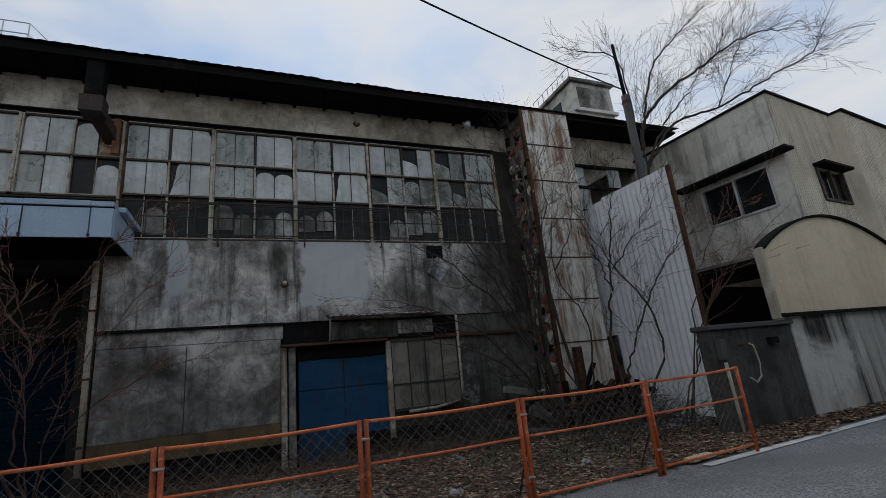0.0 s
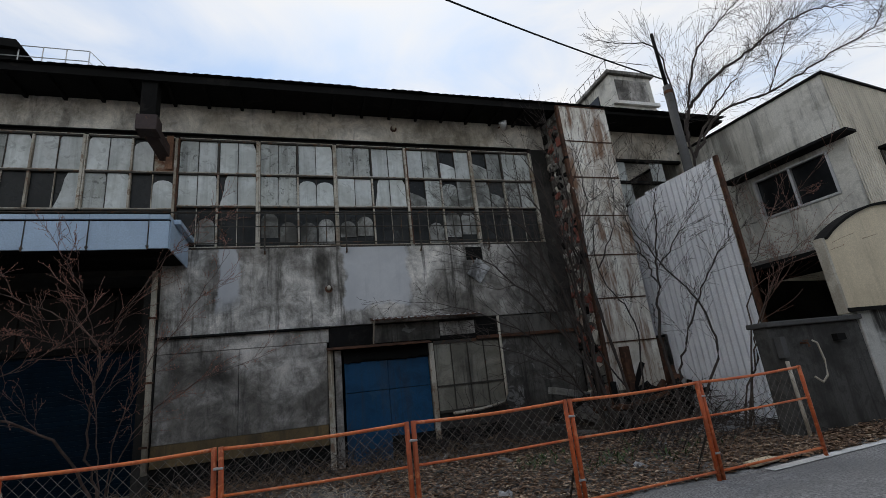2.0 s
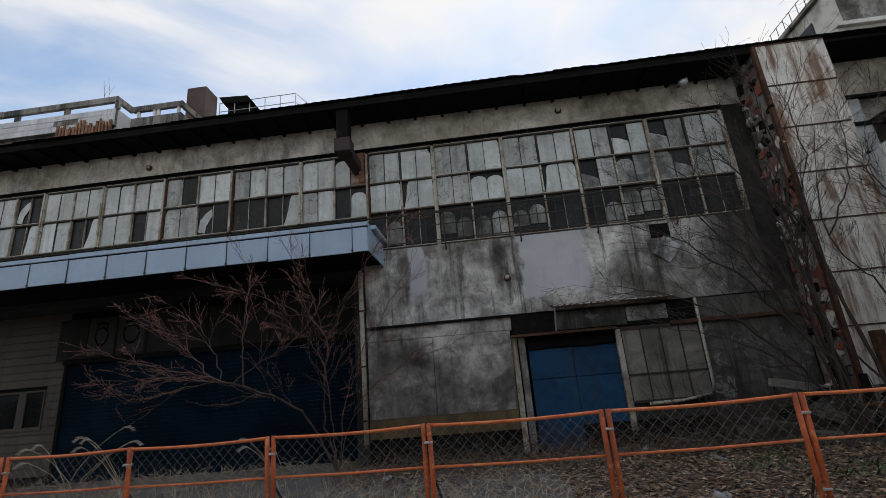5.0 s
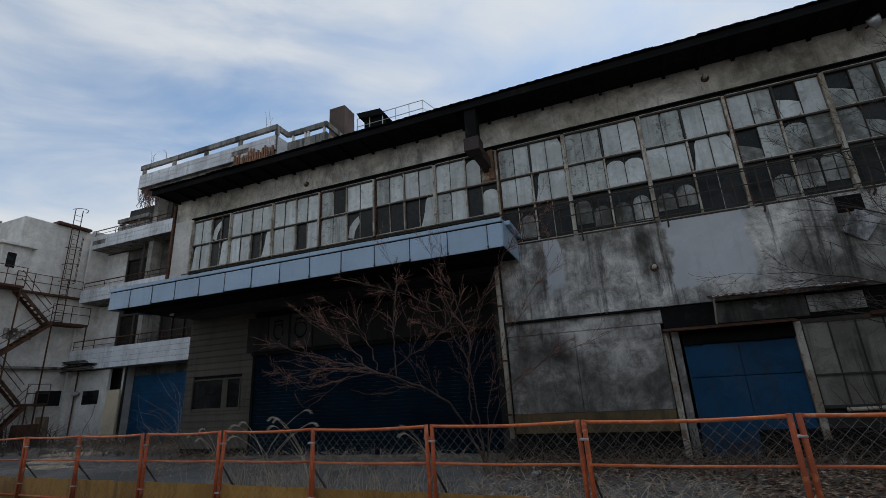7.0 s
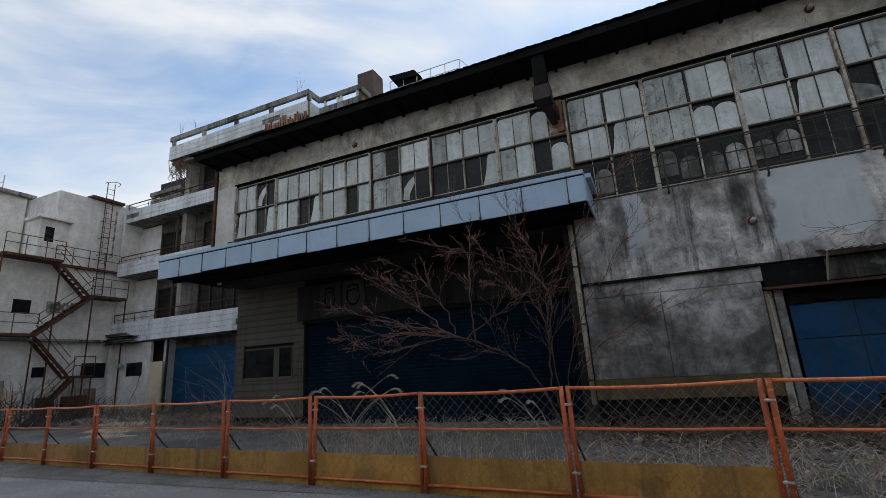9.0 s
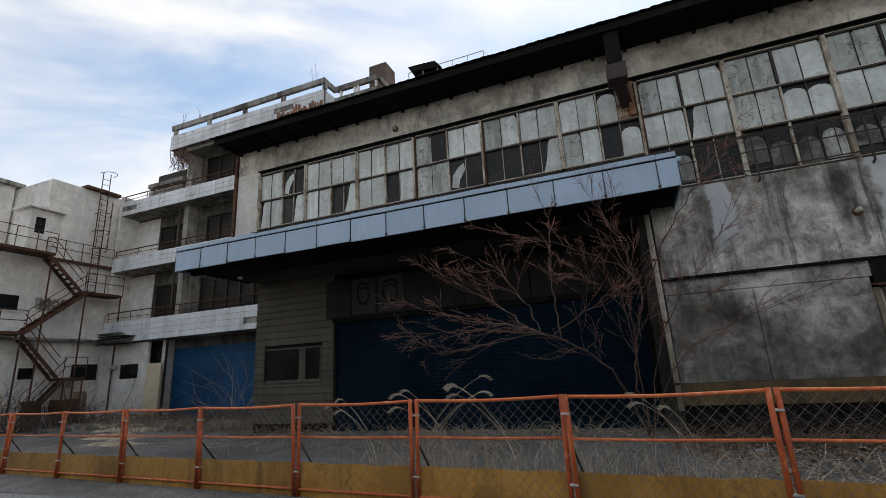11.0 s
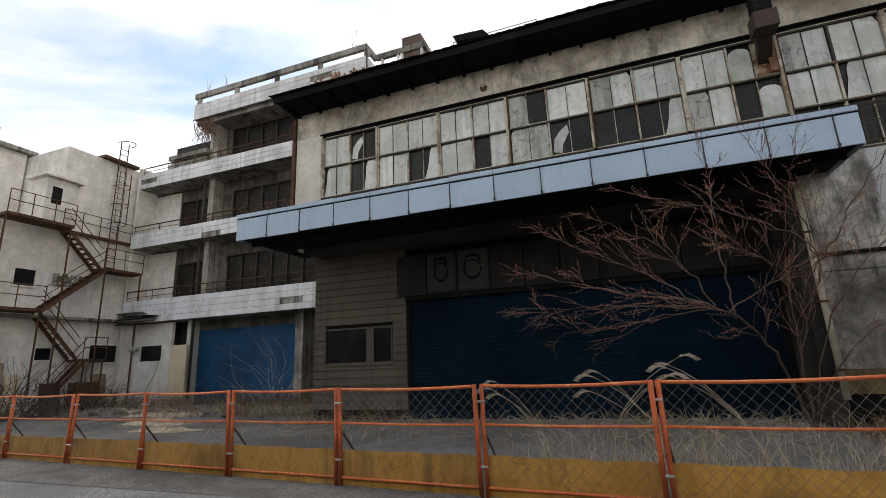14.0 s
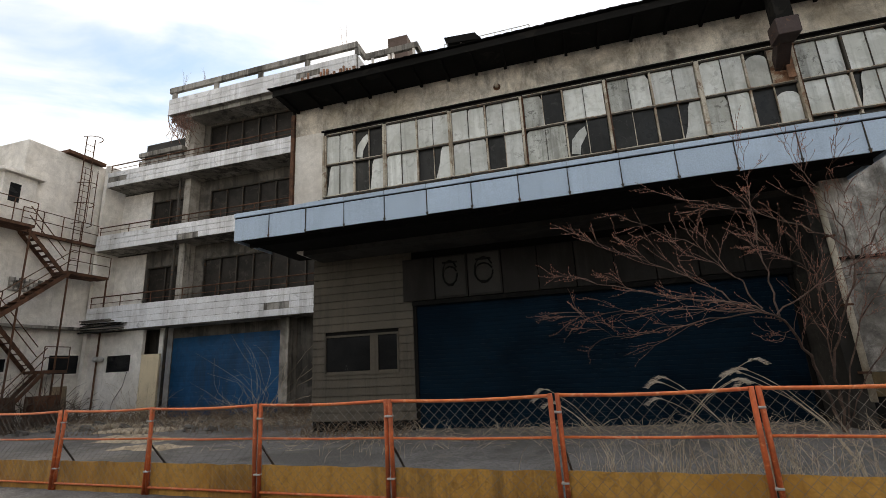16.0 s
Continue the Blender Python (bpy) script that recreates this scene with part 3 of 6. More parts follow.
for k, rows in PANES.items():
    x0, x1 = MULLIONS[k], MULLIONS[k + 1]
    BAY = x1 - x0
    zs = ROWS_Z if len(rows) == 3 else (5.88, *ROWS_Z[2:])
    win = thing("window_%d" % (k + 1), (x0, FY, zs[0]), "rusted steel factory window with clouded and broken panes", "window", kind="structure")
    for mx in (x0, x1) if k == 10 else (x0,):
        part("mullion", Geo().box(mx - 0.045, mx + 0.012, FY - 0.06, FY + 0.1, zs[0], zs[-1]), M["frame"], win, bevel=0.006)
        part("mullion", Geo().box(mx + 0.014, mx + 0.048, FY - 0.04, FY + 0.1, zs[0], zs[-1]), M["rust"] if k in (3, 4, 6, 9) else M["frame"], win, bevel=0.005)
    for i, z in enumerate(zs):
        part("transom", Geo().box(x0 + 0.05, x1 - 0.047, FY - 0.035, FY + 0.08, z - 0.034, z + 0.008), M["frame_dark"], win, bevel=0.005)
        part("sash_rail", Geo().box(x0 + 0.05, x1 - 0.047, FY - 0.02, FY + 0.06, z + 0.01, z + 0.034), M["frame"], win)
    for r, codes in enumerate(rows):
        za, zb = zs[r] + 0.037, zs[r + 1] - 0.037
        part("sash_post", Geo().box(x0 + BAY / 2 - 0.02, x0 + BAY / 2 + 0.02, FY - 0.03, FY + 0.06, za, zb), M["frame"] if r < 2 else M["frame_dark"], win)
        w = (BAY - 0.1 - 0.05) / 4 - 0.014
        for i, code in enumerate(codes):
            px = x0 + 0.055 + i * (w + 0.014) + (0.05 if i > 1 else 0)
            if i in (0, 2):
                part("glazing_bar", Geo().box(px + w, px + w + 0.014, FY - 0.005, FY + 0.04, za, zb), M["frame"] if "X" in codes[i:i + 2] or "d" in codes[i:i + 2] else M["frame_dark"], win)
            if code != "X":
                dy = rp.uniform(0.005, 0.03)
                mat = {"d": "dimglass", "k": "whiteback", "m": "spotglass", "r": "rustpane"}.get(code, "dirtyglass" if k == 10 or k == 9 and rp.random() < 0.5 else "glass")
                part("pane", Geo().prism([(px + a, za + b) for a, b in pane_outline(code, w, zb - za)], "y", FY + dy, FY + dy + 0.005), M[mat], win)
            # Added dark sheet behind gone or broken panes, coloured as the dim room
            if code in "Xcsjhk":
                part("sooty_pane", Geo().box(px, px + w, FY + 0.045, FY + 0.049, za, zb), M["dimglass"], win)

# eaves and roof
roof = thing("roof", (0, 12, 8.6), "dark corrugated roof with ragged broken eaves", "roof", kind="structure")
part("soffit", Geo().box(-14.95, 6.84, 9.98, FY + 0.2, 8.62, 8.7), M["dark"], roof, "boarded soffit, coloured near black for its shade")
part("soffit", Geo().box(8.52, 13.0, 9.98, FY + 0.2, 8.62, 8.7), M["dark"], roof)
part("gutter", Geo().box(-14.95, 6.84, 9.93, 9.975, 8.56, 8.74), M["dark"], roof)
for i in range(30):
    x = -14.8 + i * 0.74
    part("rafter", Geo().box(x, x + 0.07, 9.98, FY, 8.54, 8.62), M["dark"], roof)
rr = random.Random(3)
n = 31
for i in range(n):
    x = -15.05 + i * 28.1 / n
    w = 28.1 / n + 0.02
    y0 = 9.84 + rr.uniform(-0.025, 0.03)
    t = rr.uniform(-0.008, 0.009)
    rows = []
    for y, z in ((y0, 8.76 + 0.22 * (y0 - 9.84)), (10.34, 8.87), (13, 9.35), (20.2, 10.6)):
        rows.append([(x + w * j / 16, y, z + t + 0.007 * math.sin(j * math.pi / 2)) for j in range(17)])
    part("roof_sheet", Geo().sheet(rows), M["dark"], roof, solid=0.012)

# the flat canopy over the loading bay
can = thing("canopy", (-9, 9.4, 4.5), "flat loading canopy with blue-grey metal fascia panels", "canopy", kind="structure")
CX0, CX1, CY, CZ0, CZ1 = -15.45, -2.5, 9.4, 4.5, 5.08
part("slab", Geo().box(CX0 + 0.03, CX1 - 0.03, CY + 0.05, 12.1, CZ0 + 0.06, CZ1 - 0.02), M["dark"], can, "underside coloured dark for its shade")
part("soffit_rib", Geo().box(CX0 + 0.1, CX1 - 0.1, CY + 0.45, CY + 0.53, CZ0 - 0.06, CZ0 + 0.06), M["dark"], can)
edges = [CX0 + 0.969 * i for i in range(14)] + [CX1]
for i, (a, b) in enumerate(zip(edges, edges[1:])):
    j = rr.uniform(-0.008, 0.008)
    part("fascia_panel", Geo().box(a + 0.007, b - 0.007, CY + j, CY + 0.03 + j, CZ0 + rr.uniform(-0.012, 0.012), CZ1 - 0.03), M["fascia"], can, bevel=0.006)
    # Dark strip drawn in for the shadow line below the coping
    part("shadow_gap", Geo().box(a, b, CY + 0.012, CY + 0.05, CZ1 - 0.03, CZ1), M["dark"], can)
    if i:
        part("joint_clip", Geo().prism([(a - 0.03, CZ0 + 0.05), (a, CZ0 - 0.035), (a + 0.03, CZ0 + 0.05), (a + 0.008, CZ0 + 0.06), (a + 0.006, CZ1 - 0.04), (a - 0.006, CZ1 - 0.04), (a - 0.008, CZ0 + 0.06)], "y", CY - 0.014, CY - 0.004), M["frame_dark"], can)
    part("coping_sheet", Geo().box(a + 0.002, b - 0.002, CY - 0.025, CY + 0.28, CZ1, CZ1 + 0.1 + j), M["fascia"], can, bevel=0.008)
for x in (CX0, CX1):
    for a, b in ((CY + 0.04, CY + 0.78), (CY + 0.79, FY - 0.04)):
        part("fascia_panel", Geo().box(x - 0.015, x + 0.015, a, b, CZ0, CZ1 - 0.02), M["fascia"], can, bevel=0.006)
    part("coping_sheet", Geo().box(x - 0.05, x + 0.12, CY + 0.28, FY - 0.04, CZ1, CZ1 + 0.1), M["fascia"], can, bevel=0.008)
part("coping_rail", Geo().path([(CX0 + 1.5, FY - 0.25, 5.72), (-2.6, FY - 0.25, 5.72), (6.2, FY - 0.18, 5.78)], 0.018, 6), M["frame_dark"], can)

# the recessed loading bay: office wall, sign boards, big shutter
RY = 12.1
bay = thing("wall_loading_bay", (-9, RY, 0), "dark recessed loading bay wall", "wall", kind="structure")
# Near-black return wall: the bay's shade is put into its colour
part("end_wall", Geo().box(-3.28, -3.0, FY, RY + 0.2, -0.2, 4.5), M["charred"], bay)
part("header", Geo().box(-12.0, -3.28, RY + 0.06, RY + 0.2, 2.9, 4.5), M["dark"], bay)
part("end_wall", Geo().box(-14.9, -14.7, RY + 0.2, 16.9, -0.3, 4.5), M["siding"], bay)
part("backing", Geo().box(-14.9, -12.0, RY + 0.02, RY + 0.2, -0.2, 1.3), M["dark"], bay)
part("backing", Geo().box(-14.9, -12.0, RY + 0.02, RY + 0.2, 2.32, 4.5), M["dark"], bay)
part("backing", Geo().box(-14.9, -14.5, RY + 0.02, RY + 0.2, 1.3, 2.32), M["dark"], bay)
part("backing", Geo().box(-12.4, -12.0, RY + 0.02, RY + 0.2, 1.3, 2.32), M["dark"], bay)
z = 0.12
while z < 4.4:
    for a, b in (((-14.92, -14.54), (-12.38, -11.96)) if 1.2 < z < 2.3 else ((-14.92, -11.96),)):
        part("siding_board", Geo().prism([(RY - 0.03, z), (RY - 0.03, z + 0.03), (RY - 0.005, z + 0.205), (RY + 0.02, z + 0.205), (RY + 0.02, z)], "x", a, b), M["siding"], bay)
    z += 0.21
part("window_frame", Geo().box(-14.54, -12.38, RY - 0.05, RY + 0.04, 1.28, 1.33).box(-14.54, -12.38, RY - 0.05, RY + 0.04, 2.28, 2.33).box(-14.54, -14.5, RY - 0.05, RY + 0.04, 1.33, 2.28)
     .box(-12.42, -12.38, RY - 0.05, RY + 0.04, 1.33, 2.28).box(-13.2, -12.97, RY - 0.02, RY + 0.04, 1.33, 2.28), M["siding"], bay, "dull aluminium window frame")
part("window_glass", Geo().box(-14.5, -13.2, RY, RY + 0.01, 1.33, 2.28), M["voidglass"], bay)
part("window_glass", Geo().box(-12.97, -12.42, RY + 0.01, RY + 0.02, 1.33, 2.28), M["voidglass"], bay)
for i in range(10):
    a = -12.2 + i * 0.892
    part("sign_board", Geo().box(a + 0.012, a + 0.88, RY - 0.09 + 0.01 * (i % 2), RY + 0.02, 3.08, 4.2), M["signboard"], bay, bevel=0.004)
part("shutter_lintel", Geo().box(-11.95, -3.3, RY - 0.1, RY + 0.05, 2.95, 3.06), M["dark"], bay)
big = thing("roller_shutter", (-7.6, RY, 0), "wide dark blue roller shutter closing the loading bay", "shutter")
part("shutter_frame", Geo().box(-11.95, -11.86, RY - 0.02, RY + 0.1, -0.1, 3.05), M["dark"], big)
part("shutter_frame", Geo().box(-3.39, -3.3, RY - 0.02, RY + 0.1, -0.1, 3.05), M["dark"], big)
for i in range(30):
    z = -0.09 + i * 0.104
    part("slat", Geo().prism([(RY + 0.024, z), (RY + 0.02, z + 0.03), (RY + 0.02, z + 0.07), (RY + 0.024, z + 0.101), (RY + 0.06, z + 0.101), (RY + 0.06, z)], "x", -11.86, -3.39), M["shaded_blue"], big)

# the blue sliding door with its posts and awnings
door = thing("door_1", (1.76, FY, 0), "bright blue painted sheet door, dented, half sunk in rubbish", "door", kind="structure")
for i in range(2):
    for zz in ((0.02, 0.72), (0.73, 1.5), (1.51, 2.16)):
        a = 0.78 + i * 0.985
        part("door_panel", Geo().box(a, a + 0.98, FY + 0.02 + 0.012 * i, FY + 0.06 + 0.012 * i, zz[0], zz[1]), M["bluedoor"], door, bevel=0.008)
part("door_post", Geo().box(0.42, 0.54, FY - 0.05, FY + 0.1, 0.0, 2.46), M["frame"], door, "flaking white door post", bevel=0.008)
part("door_post", Geo().box(0.57, 0.72, FY - 0.02, FY + 0.1, 0.0, 2.46), M["panel"], door, bevel=0.008)
part("door_post", Geo().box(2.76, 2.88, FY - 0.04, FY + 0.1, 0.3, 2.46), M["frame"], door, bevel=0.008)
part("door_head", Geo().box(0.77, 2.75, FY + 0.03, FY + 0.15, 2.17, 2.5), M["dark"], door)
part("awning_sheet", Geo().add([(0.4, FY - 0.32, 2.46), (2.78, FY - 0.32, 2.46), (2.78, FY, 2.53), (0.4, FY, 2.53)], [(0, 1, 2, 3)]), M["rust"], door, solid=0.02)
rt = random.Random(17)
for i in range(9):
    a = 0.77 + i * 0.22
    part("torn_board", Geo().add([(a, FY - 0.02, 2.5), (a + 0.225, FY - 0.02, 2.5), (a + 0.22, FY - 0.03, 2.24 - rt.uniform(0.0, 0.07)), (a + 0.11, FY - 0.035, 2.22 - rt.uniform(0.0, 0.1)), (a, FY - 0.03, 2.24 - rt.uniform(0.0, 0.07))], [(0, 1, 2, 3, 4)]), M["dark"], door, "blackened torn board", solid=0.01)
awn = thing("awning", (2.8, FY, 3.1), "collapsed rusty awning with peeling white edge", "awning")
ra = random.Random(11)
pts = [1.4 + 2.7 * i / 26 for i in range(27)]
part("sheet", Geo().sheet([[(x, FY - 0.42 + ra.uniform(-0.05, 0.05), 3.03 + ra.uniform(-0.02, 0.02)) for x in pts], [(x, FY - 0.2, 3.1 + ra.uniform(-0.015, 0.015)) for x in pts], [(x, FY - 0.02, 3.14) for x in pts]]), M["rust"], awn, solid=0.012)
for i in range(18):
    x = 1.4 + i * 0.145 + ra.uniform(0, 0.04)
    l = ra.uniform(0.05, 0.15)
    part("peeling_strip", Geo().add([(x, FY - 0.45, 3.05), (x + l, FY - 0.46, 3.05 + ra.uniform(-0.02, 0.02)), (x + l, FY - 0.4, 3.08), (x, FY - 0.36, 3.075)], [(0, 1, 2, 3)]), M["fresh"], awn, solid=0.008)
part("stay", Geo().path([(0.47, FY - 0.12, 2.4), (0.52, FY - 0.12, 0.2)], 0.014, 6), M["pvc"], awn)
part("brace", Geo().path([(1.45, FY - 0.4, 3.03), (1.46, FY - 0.05, 2.55)], 0.018, 6), M["pvc"], awn)
# glazed board panel beside the door
pan = thing("panel_screen", (3.7, FY, 0.9), "yellowed corrugated plastic screen in a rusty frame", "screen")
for i in range(4):
    for zz in ((0.9, 1.42), (1.46, 2.42)):
        a = 2.9 + i * 0.425
        part("pane", Geo().box(a + 0.015, a + 0.41, FY + 0.02, FY + 0.04, zz[0], zz[1]), surface("yellowed_pane", (0.25, 0.235, 0.19), 0.6, dirt=(0.1, 0.09, 0.07), dirt_amount=0.6, streak=0.6, vary=0.12) if i == 0 and zz[0] < 1 else bpy.data.materials["yellowed_pane"], pan)
for a, b in ((0.84, 0.9), (1.42, 1.46), (2.42, 2.5)):
    part("rail", Geo().box(2.89, 4.6, FY - 0.01, FY + 0.05, a, b), M["frame_dark"], pan)
for i in range(5):
    a = 2.885 + i * 0.425
    part("bar", Geo().box(a, a + 0.022, FY - 0.005, FY + 0.045, 0.9, 2.42), M["frame_dark"], pan)
part("backing", Geo().box(2.88, 4.62, FY + 0.06, FY + 0.12, 0.3, 2.5), M["interior"], pan)

# broken brick and tin pier
pier = thing("tin_pier", (7.7, 9.95, 0), "tall pier clad in rust-streaked white tin sheets, its side torn open", "pier", kind="structure")
part("core", Geo().box(6.93, 8.46, 9.99, FY + 0.1, -0.1, 8.6), surface("torn_pale_render", (0.4, 0.375, 0.335), 0.95, dirt=(0.1, 0.09, 0.075), dirt_amount=0.8, streak=0.5, scale=1.6, bump=0.6, soft=0.05), pier)
part("corner_downpipe", Geo().box(-14.97, -14.87, FY - 0.06, FY + 0.04, 5.3, 8.5), M["rust"], front, "rusted corner strip")
z = 0.9
for i in range(7):
    h = (1.12, 1.1, 1.14, 1.1, 1.12, 1.1, 1.12)[i]
    o = rr.uniform(-0.012, 0.012)
    part("tin_sheet", Geo().box(6.95 + o, 8.5 + o, 9.95 - 0.006 * i, 9.985 - 0.006 * i, z, min(8.74, z + h + 0.03)), M["tin"], pier, bevel=0.006)
    part("seam", Geo().box(6.96 + o, 8.48 + o, 9.93 - 0.006 * i, 9.947 - 0.006 * i, z + h - 0.005, z + h + 0.025), M["rust"], pier)
    z += h
part("corner_angle", Geo().box(6.86, 6.95, 9.88, 9.98, 0.0, 8.7), M["rust"], pier, "rusty corner angle iron")
for i in range(150):
    z, y = 0.5 + 8.0 * rr.random(), 9.98 + 0.86 * rr.random()
    d, w, h = rr.uniform(0.01, 0.1), rr.uniform(0.06, 0.24), rr.uniform(0.07, 0.28)
    g = Geo().box(-0.04, 0.05, -w / 2, w / 2, -h / 2, h / 2, pose(6.92 - d * 0.5, min(y, 10.78), z, rr.uniform(-30, 30), rr.uniform(-25, 25), rr.uniform(-15, 15)))
    part("brick", g, M["rag"] if rr.random() < 0.3 else M["dark"] if rr.random() < 0.35 else M["shred"] if rr.random() < 0.5 else M["tin"], pier)

# facade beyond the pier
east = thing("wall_facade_east", (10.5, FY, 0), "dim plaster wall between the pier and the neighbour", "wall", kind="structure")
part("lower_wall", Geo().box(8.46, 13.0, FY, FY + 0.2, -0.2, 6.0), M["panel"], east)
part("upper_wall", Geo().box(8.46, 13.0, FY, FY + 0.2, 7.6, 8.62), M["plaster_top"], east)
part("wall_pier", Geo().box(11.8, 13.0, FY, FY + 0.2, 6.0, 7.6), M["plaster_top"], east)
for z in (6.0, 6.8, 7.55):
    part("window_rail", Geo().box(8.46, 11.8, FY - 0.06, FY + 0.08, z, z + 0.08), M["dark"], east)
for i, x in enumerate((8.6, 9.15, 10.6)):
    part("pane", Geo().box(x, x + 0.5, FY + 0.02, FY + 0.03, 6.88, 7.55), M["glass"], east)
    part("pane", Geo().box(x + 0.1, x + 0.6, FY + 0.02, FY + 0.03, 6.08, 6.8), M["glass"], east)

# rooftop lift house
lh = thing("roof_house", (12.0, 14, 9.5), "small white rooftop lift house with a railing", "roof house", kind="structure")
# Greyer render puts the lift house's shading into its colour
part("wall", Geo().box(11.9, 13.9, 13.2, 15.7, 9.2, 12.75), M["grey_side"], lh)
part("roof_slab", Geo().box(11.75, 14.05, 13.05, 15.85, 12.75, 12.9), M["concrete"], lh, bevel=0.02)
part("window", Geo().box(11.87, 11.9, 14.0, 15.0, 11.3, 12.3), M["voidglass"], lh)
part("panel", Geo().box(12.15, 13.65, 13.17, 13.2, 11.6, 12.55), M["panel"], lh)
part("ledge", Geo().box(11.8, 14.0, 13.05, 13.2, 11.35, 11.5), M["wing"], lh, bevel=0.01)
for i in range(8):
    part("rail_post", Geo().path([(11.8, 13.1 + i * 0.38, 12.9), (11.8, 13.1 + i * 0.38, 13.35)], 0.012, 5), M["frame_dark"], lh)
part("rail", Geo().path([(13.95, 13.1, 13.35), (11.8, 13.1, 13.35), (11.8, 15.8, 13.35)], 0.014, 5), M["frame_dark"], lh)


# ---- the neighbour on the east ----
EM = pose(12.4, 6.7, 0, 0, 0, 7)


def local(geo):
    geo.v = [tuple(EM @ Vector(p)) for p in geo.v]
    return geo


nb = thing("neighbour_house", (12.4, 6.7, 0), "two-storey beige sheet-clad house on a concrete base", "house")
TOPZ = 7.9
for b in ((0.02, 7, 6.0, TOPZ), (0.02, 7, 3.3, 4.88), (0.02, 0.43, 4.88, 6.0), (2.3, 7, 4.88, 6.0)):
    part("side_wall", local(Geo().box(0, 0.2, *b)), M["grey_side"], nb, "grey side wall with its shade in the colour")
for a, b, c, d in ((0.2, 1.45, 2.0, TOPZ), (2.95, 3.4, 2.0, TOPZ), (1.45, 2.95, 2.0, 5.0), (1.45, 2.95, 5.95, TOPZ)):
    part("front_wall", local(Geo().box(a, b, 0.0, 0.2, c, d)), M["beige"], nb)
g = Geo()
u = 0.02
while u < 3.38:
    if 1.4 < u < 3.0:
        g.box(u, u + 0.045, -0.012, 0.0, 2.0, 4.95).box(u, u + 0.045, -0.012, 0.0, 6.0, TOPZ)
    else:
        g.box(u, u + 0.045, -0.012, 0.0, 2.0, TOPZ)
    u += 0.11
part("cladding_ribs", local(g), M["beige"], nb)
part("front_block", local(Geo().box(3.4, 13, -0.32, 6, 2.0, TOPZ - 0.05)), M["beige"], nb)
g = Geo()
for i in range(80):
    g.box(3.42 + i * 0.12, 3.47 + i * 0.12, -0.335, -0.32, 2.0, TOPZ - 0.06)
part("cladding_ribs", local(g), M["beige"], nb)
part("roof", local(Geo().box(-0.06, 3.42, -0.06, 7, TOPZ, TOPZ + 0.06).box(3.36, 13.1, -0.4, 6.1, TOPZ - 0.05, TOPZ + 0.02)), M["dark"], nb)
w = part("window", local(Geo().box(0.1, 0.11, 0.46, 2.27, 4.9, 5.98)), M["voidglass"], nb)
g = Geo().box(-0.03, 0.08, 0.43, 2.3, 4.86, 4.92).box(-0.03, 0.08, 0.43, 2.3, 5.95, 6.0).box(-0.03, 0.08, 0.43, 0.49, 4.92, 5.95).box(-0.03, 0.08, 2.24, 2.3, 4.92, 5.95).box(-0.02, 0.08, 1.33, 1.39, 4.92, 5.95)
part("window_frame", local(g), M["alu"], w, "silver aluminium frame")
part("window_hood", local(Geo().box(-0.45, 0.0, -0.25, 2.85, 6.12, 6.2)), M["dark"], nb, "dark projecting window hood", bevel=0.01)
w = part("window", local(Geo().box(1.48, 2.92, 0.08, 0.1, 5.03, 5.92)), M["voidglass"], nb)
part("window_frame", local(Geo().box(1.42, 2.98, -0.05, 0.06, 4.97, 5.04).box(1.42, 1.5, -0.05, 0.06, 5.04, 5.92).box(2.9, 2.98, -0.05, 0.06, 5.04, 5.92).box(2.17, 2.22, -0.03, 0.06, 5.04, 5.92)), M["frame_dark"], w)
part("window_hood", local(Geo().box(1.35, 3.05, -0.3, 0, 5.95, 6.02)), M["dark"], nb)
part("band", local(Geo().box(-0.12, 0.0, 0.05, 4.5, 3.3, 3.8)), M["concrete"], nb, bevel=0.02)
# Near-black walls put the undercroft's shade into their colour
part("undercroft", local(Geo().box(-0.1, 3.3, 3.0, 3.2, -0.1, 3.3).box(-0.1, 0.0, 0.1, 3.0, 0, 1.8)), M["interior"], nb, "open undercroft with its shade in the wall colour")
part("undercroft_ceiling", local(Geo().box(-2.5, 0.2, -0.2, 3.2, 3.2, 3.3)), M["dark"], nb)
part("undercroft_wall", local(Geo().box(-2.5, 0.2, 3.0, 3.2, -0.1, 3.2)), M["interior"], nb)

vault = thing("vaulted_shed", (12, 6.15, 2.0), "cream shed gable with an arched top edge", "shed")
arch = [(9.6 + 4.7 * i / 20, 3.4 + 0.78 * math.sin(math.pi * i / 20) ** 0.85) for i in range(21)]
part("gable", Geo().prism([(9.6, 2.02), (14.3, 2.02)] + arch[::-1], "y", 6.12, 6.3), M["beige_roof"], vault)
part("edge_trim", Geo().sheet([[(x, 6.06, z + 0.0) for x, z in arch], [(x, 6.32, z + 0.0) for x, z in arch]]), M["dark"], vault, solid=0.05)
part("side_board", Geo().box(9.52, 9.6, 6.1, 6.28, 1.95, 3.42), M["pvc"], vault, bevel=0.01)
part("foot_trim", Geo().box(9.55, 14.35, 6.08, 6.14, 1.98, 2.05), M["dark"], vault)

rw = thing("retaining_wall", (12, 6.2, 0), "streaked concrete retaining wall beside the road", "wall", kind="structure")
part("wall", Geo().box(9.92, 24, 6.2, 6.5, -0.2, 2.0), M["retain"], rw, bevel=0.02)
# Much darker stretch at the wall's west end
part("dark_wall", Geo().box(7.62, 9.9, 6.22, 6.5, -0.2, 1.84), surface("near_black_concrete", (0.075, 0.072, 0.066), 0.92, dirt=(0.024, 0.023, 0.02), dirt_amount=0.7, streak=1.0, scale=0.8), rw, "near-black concrete with dark runs", bevel=0.02)
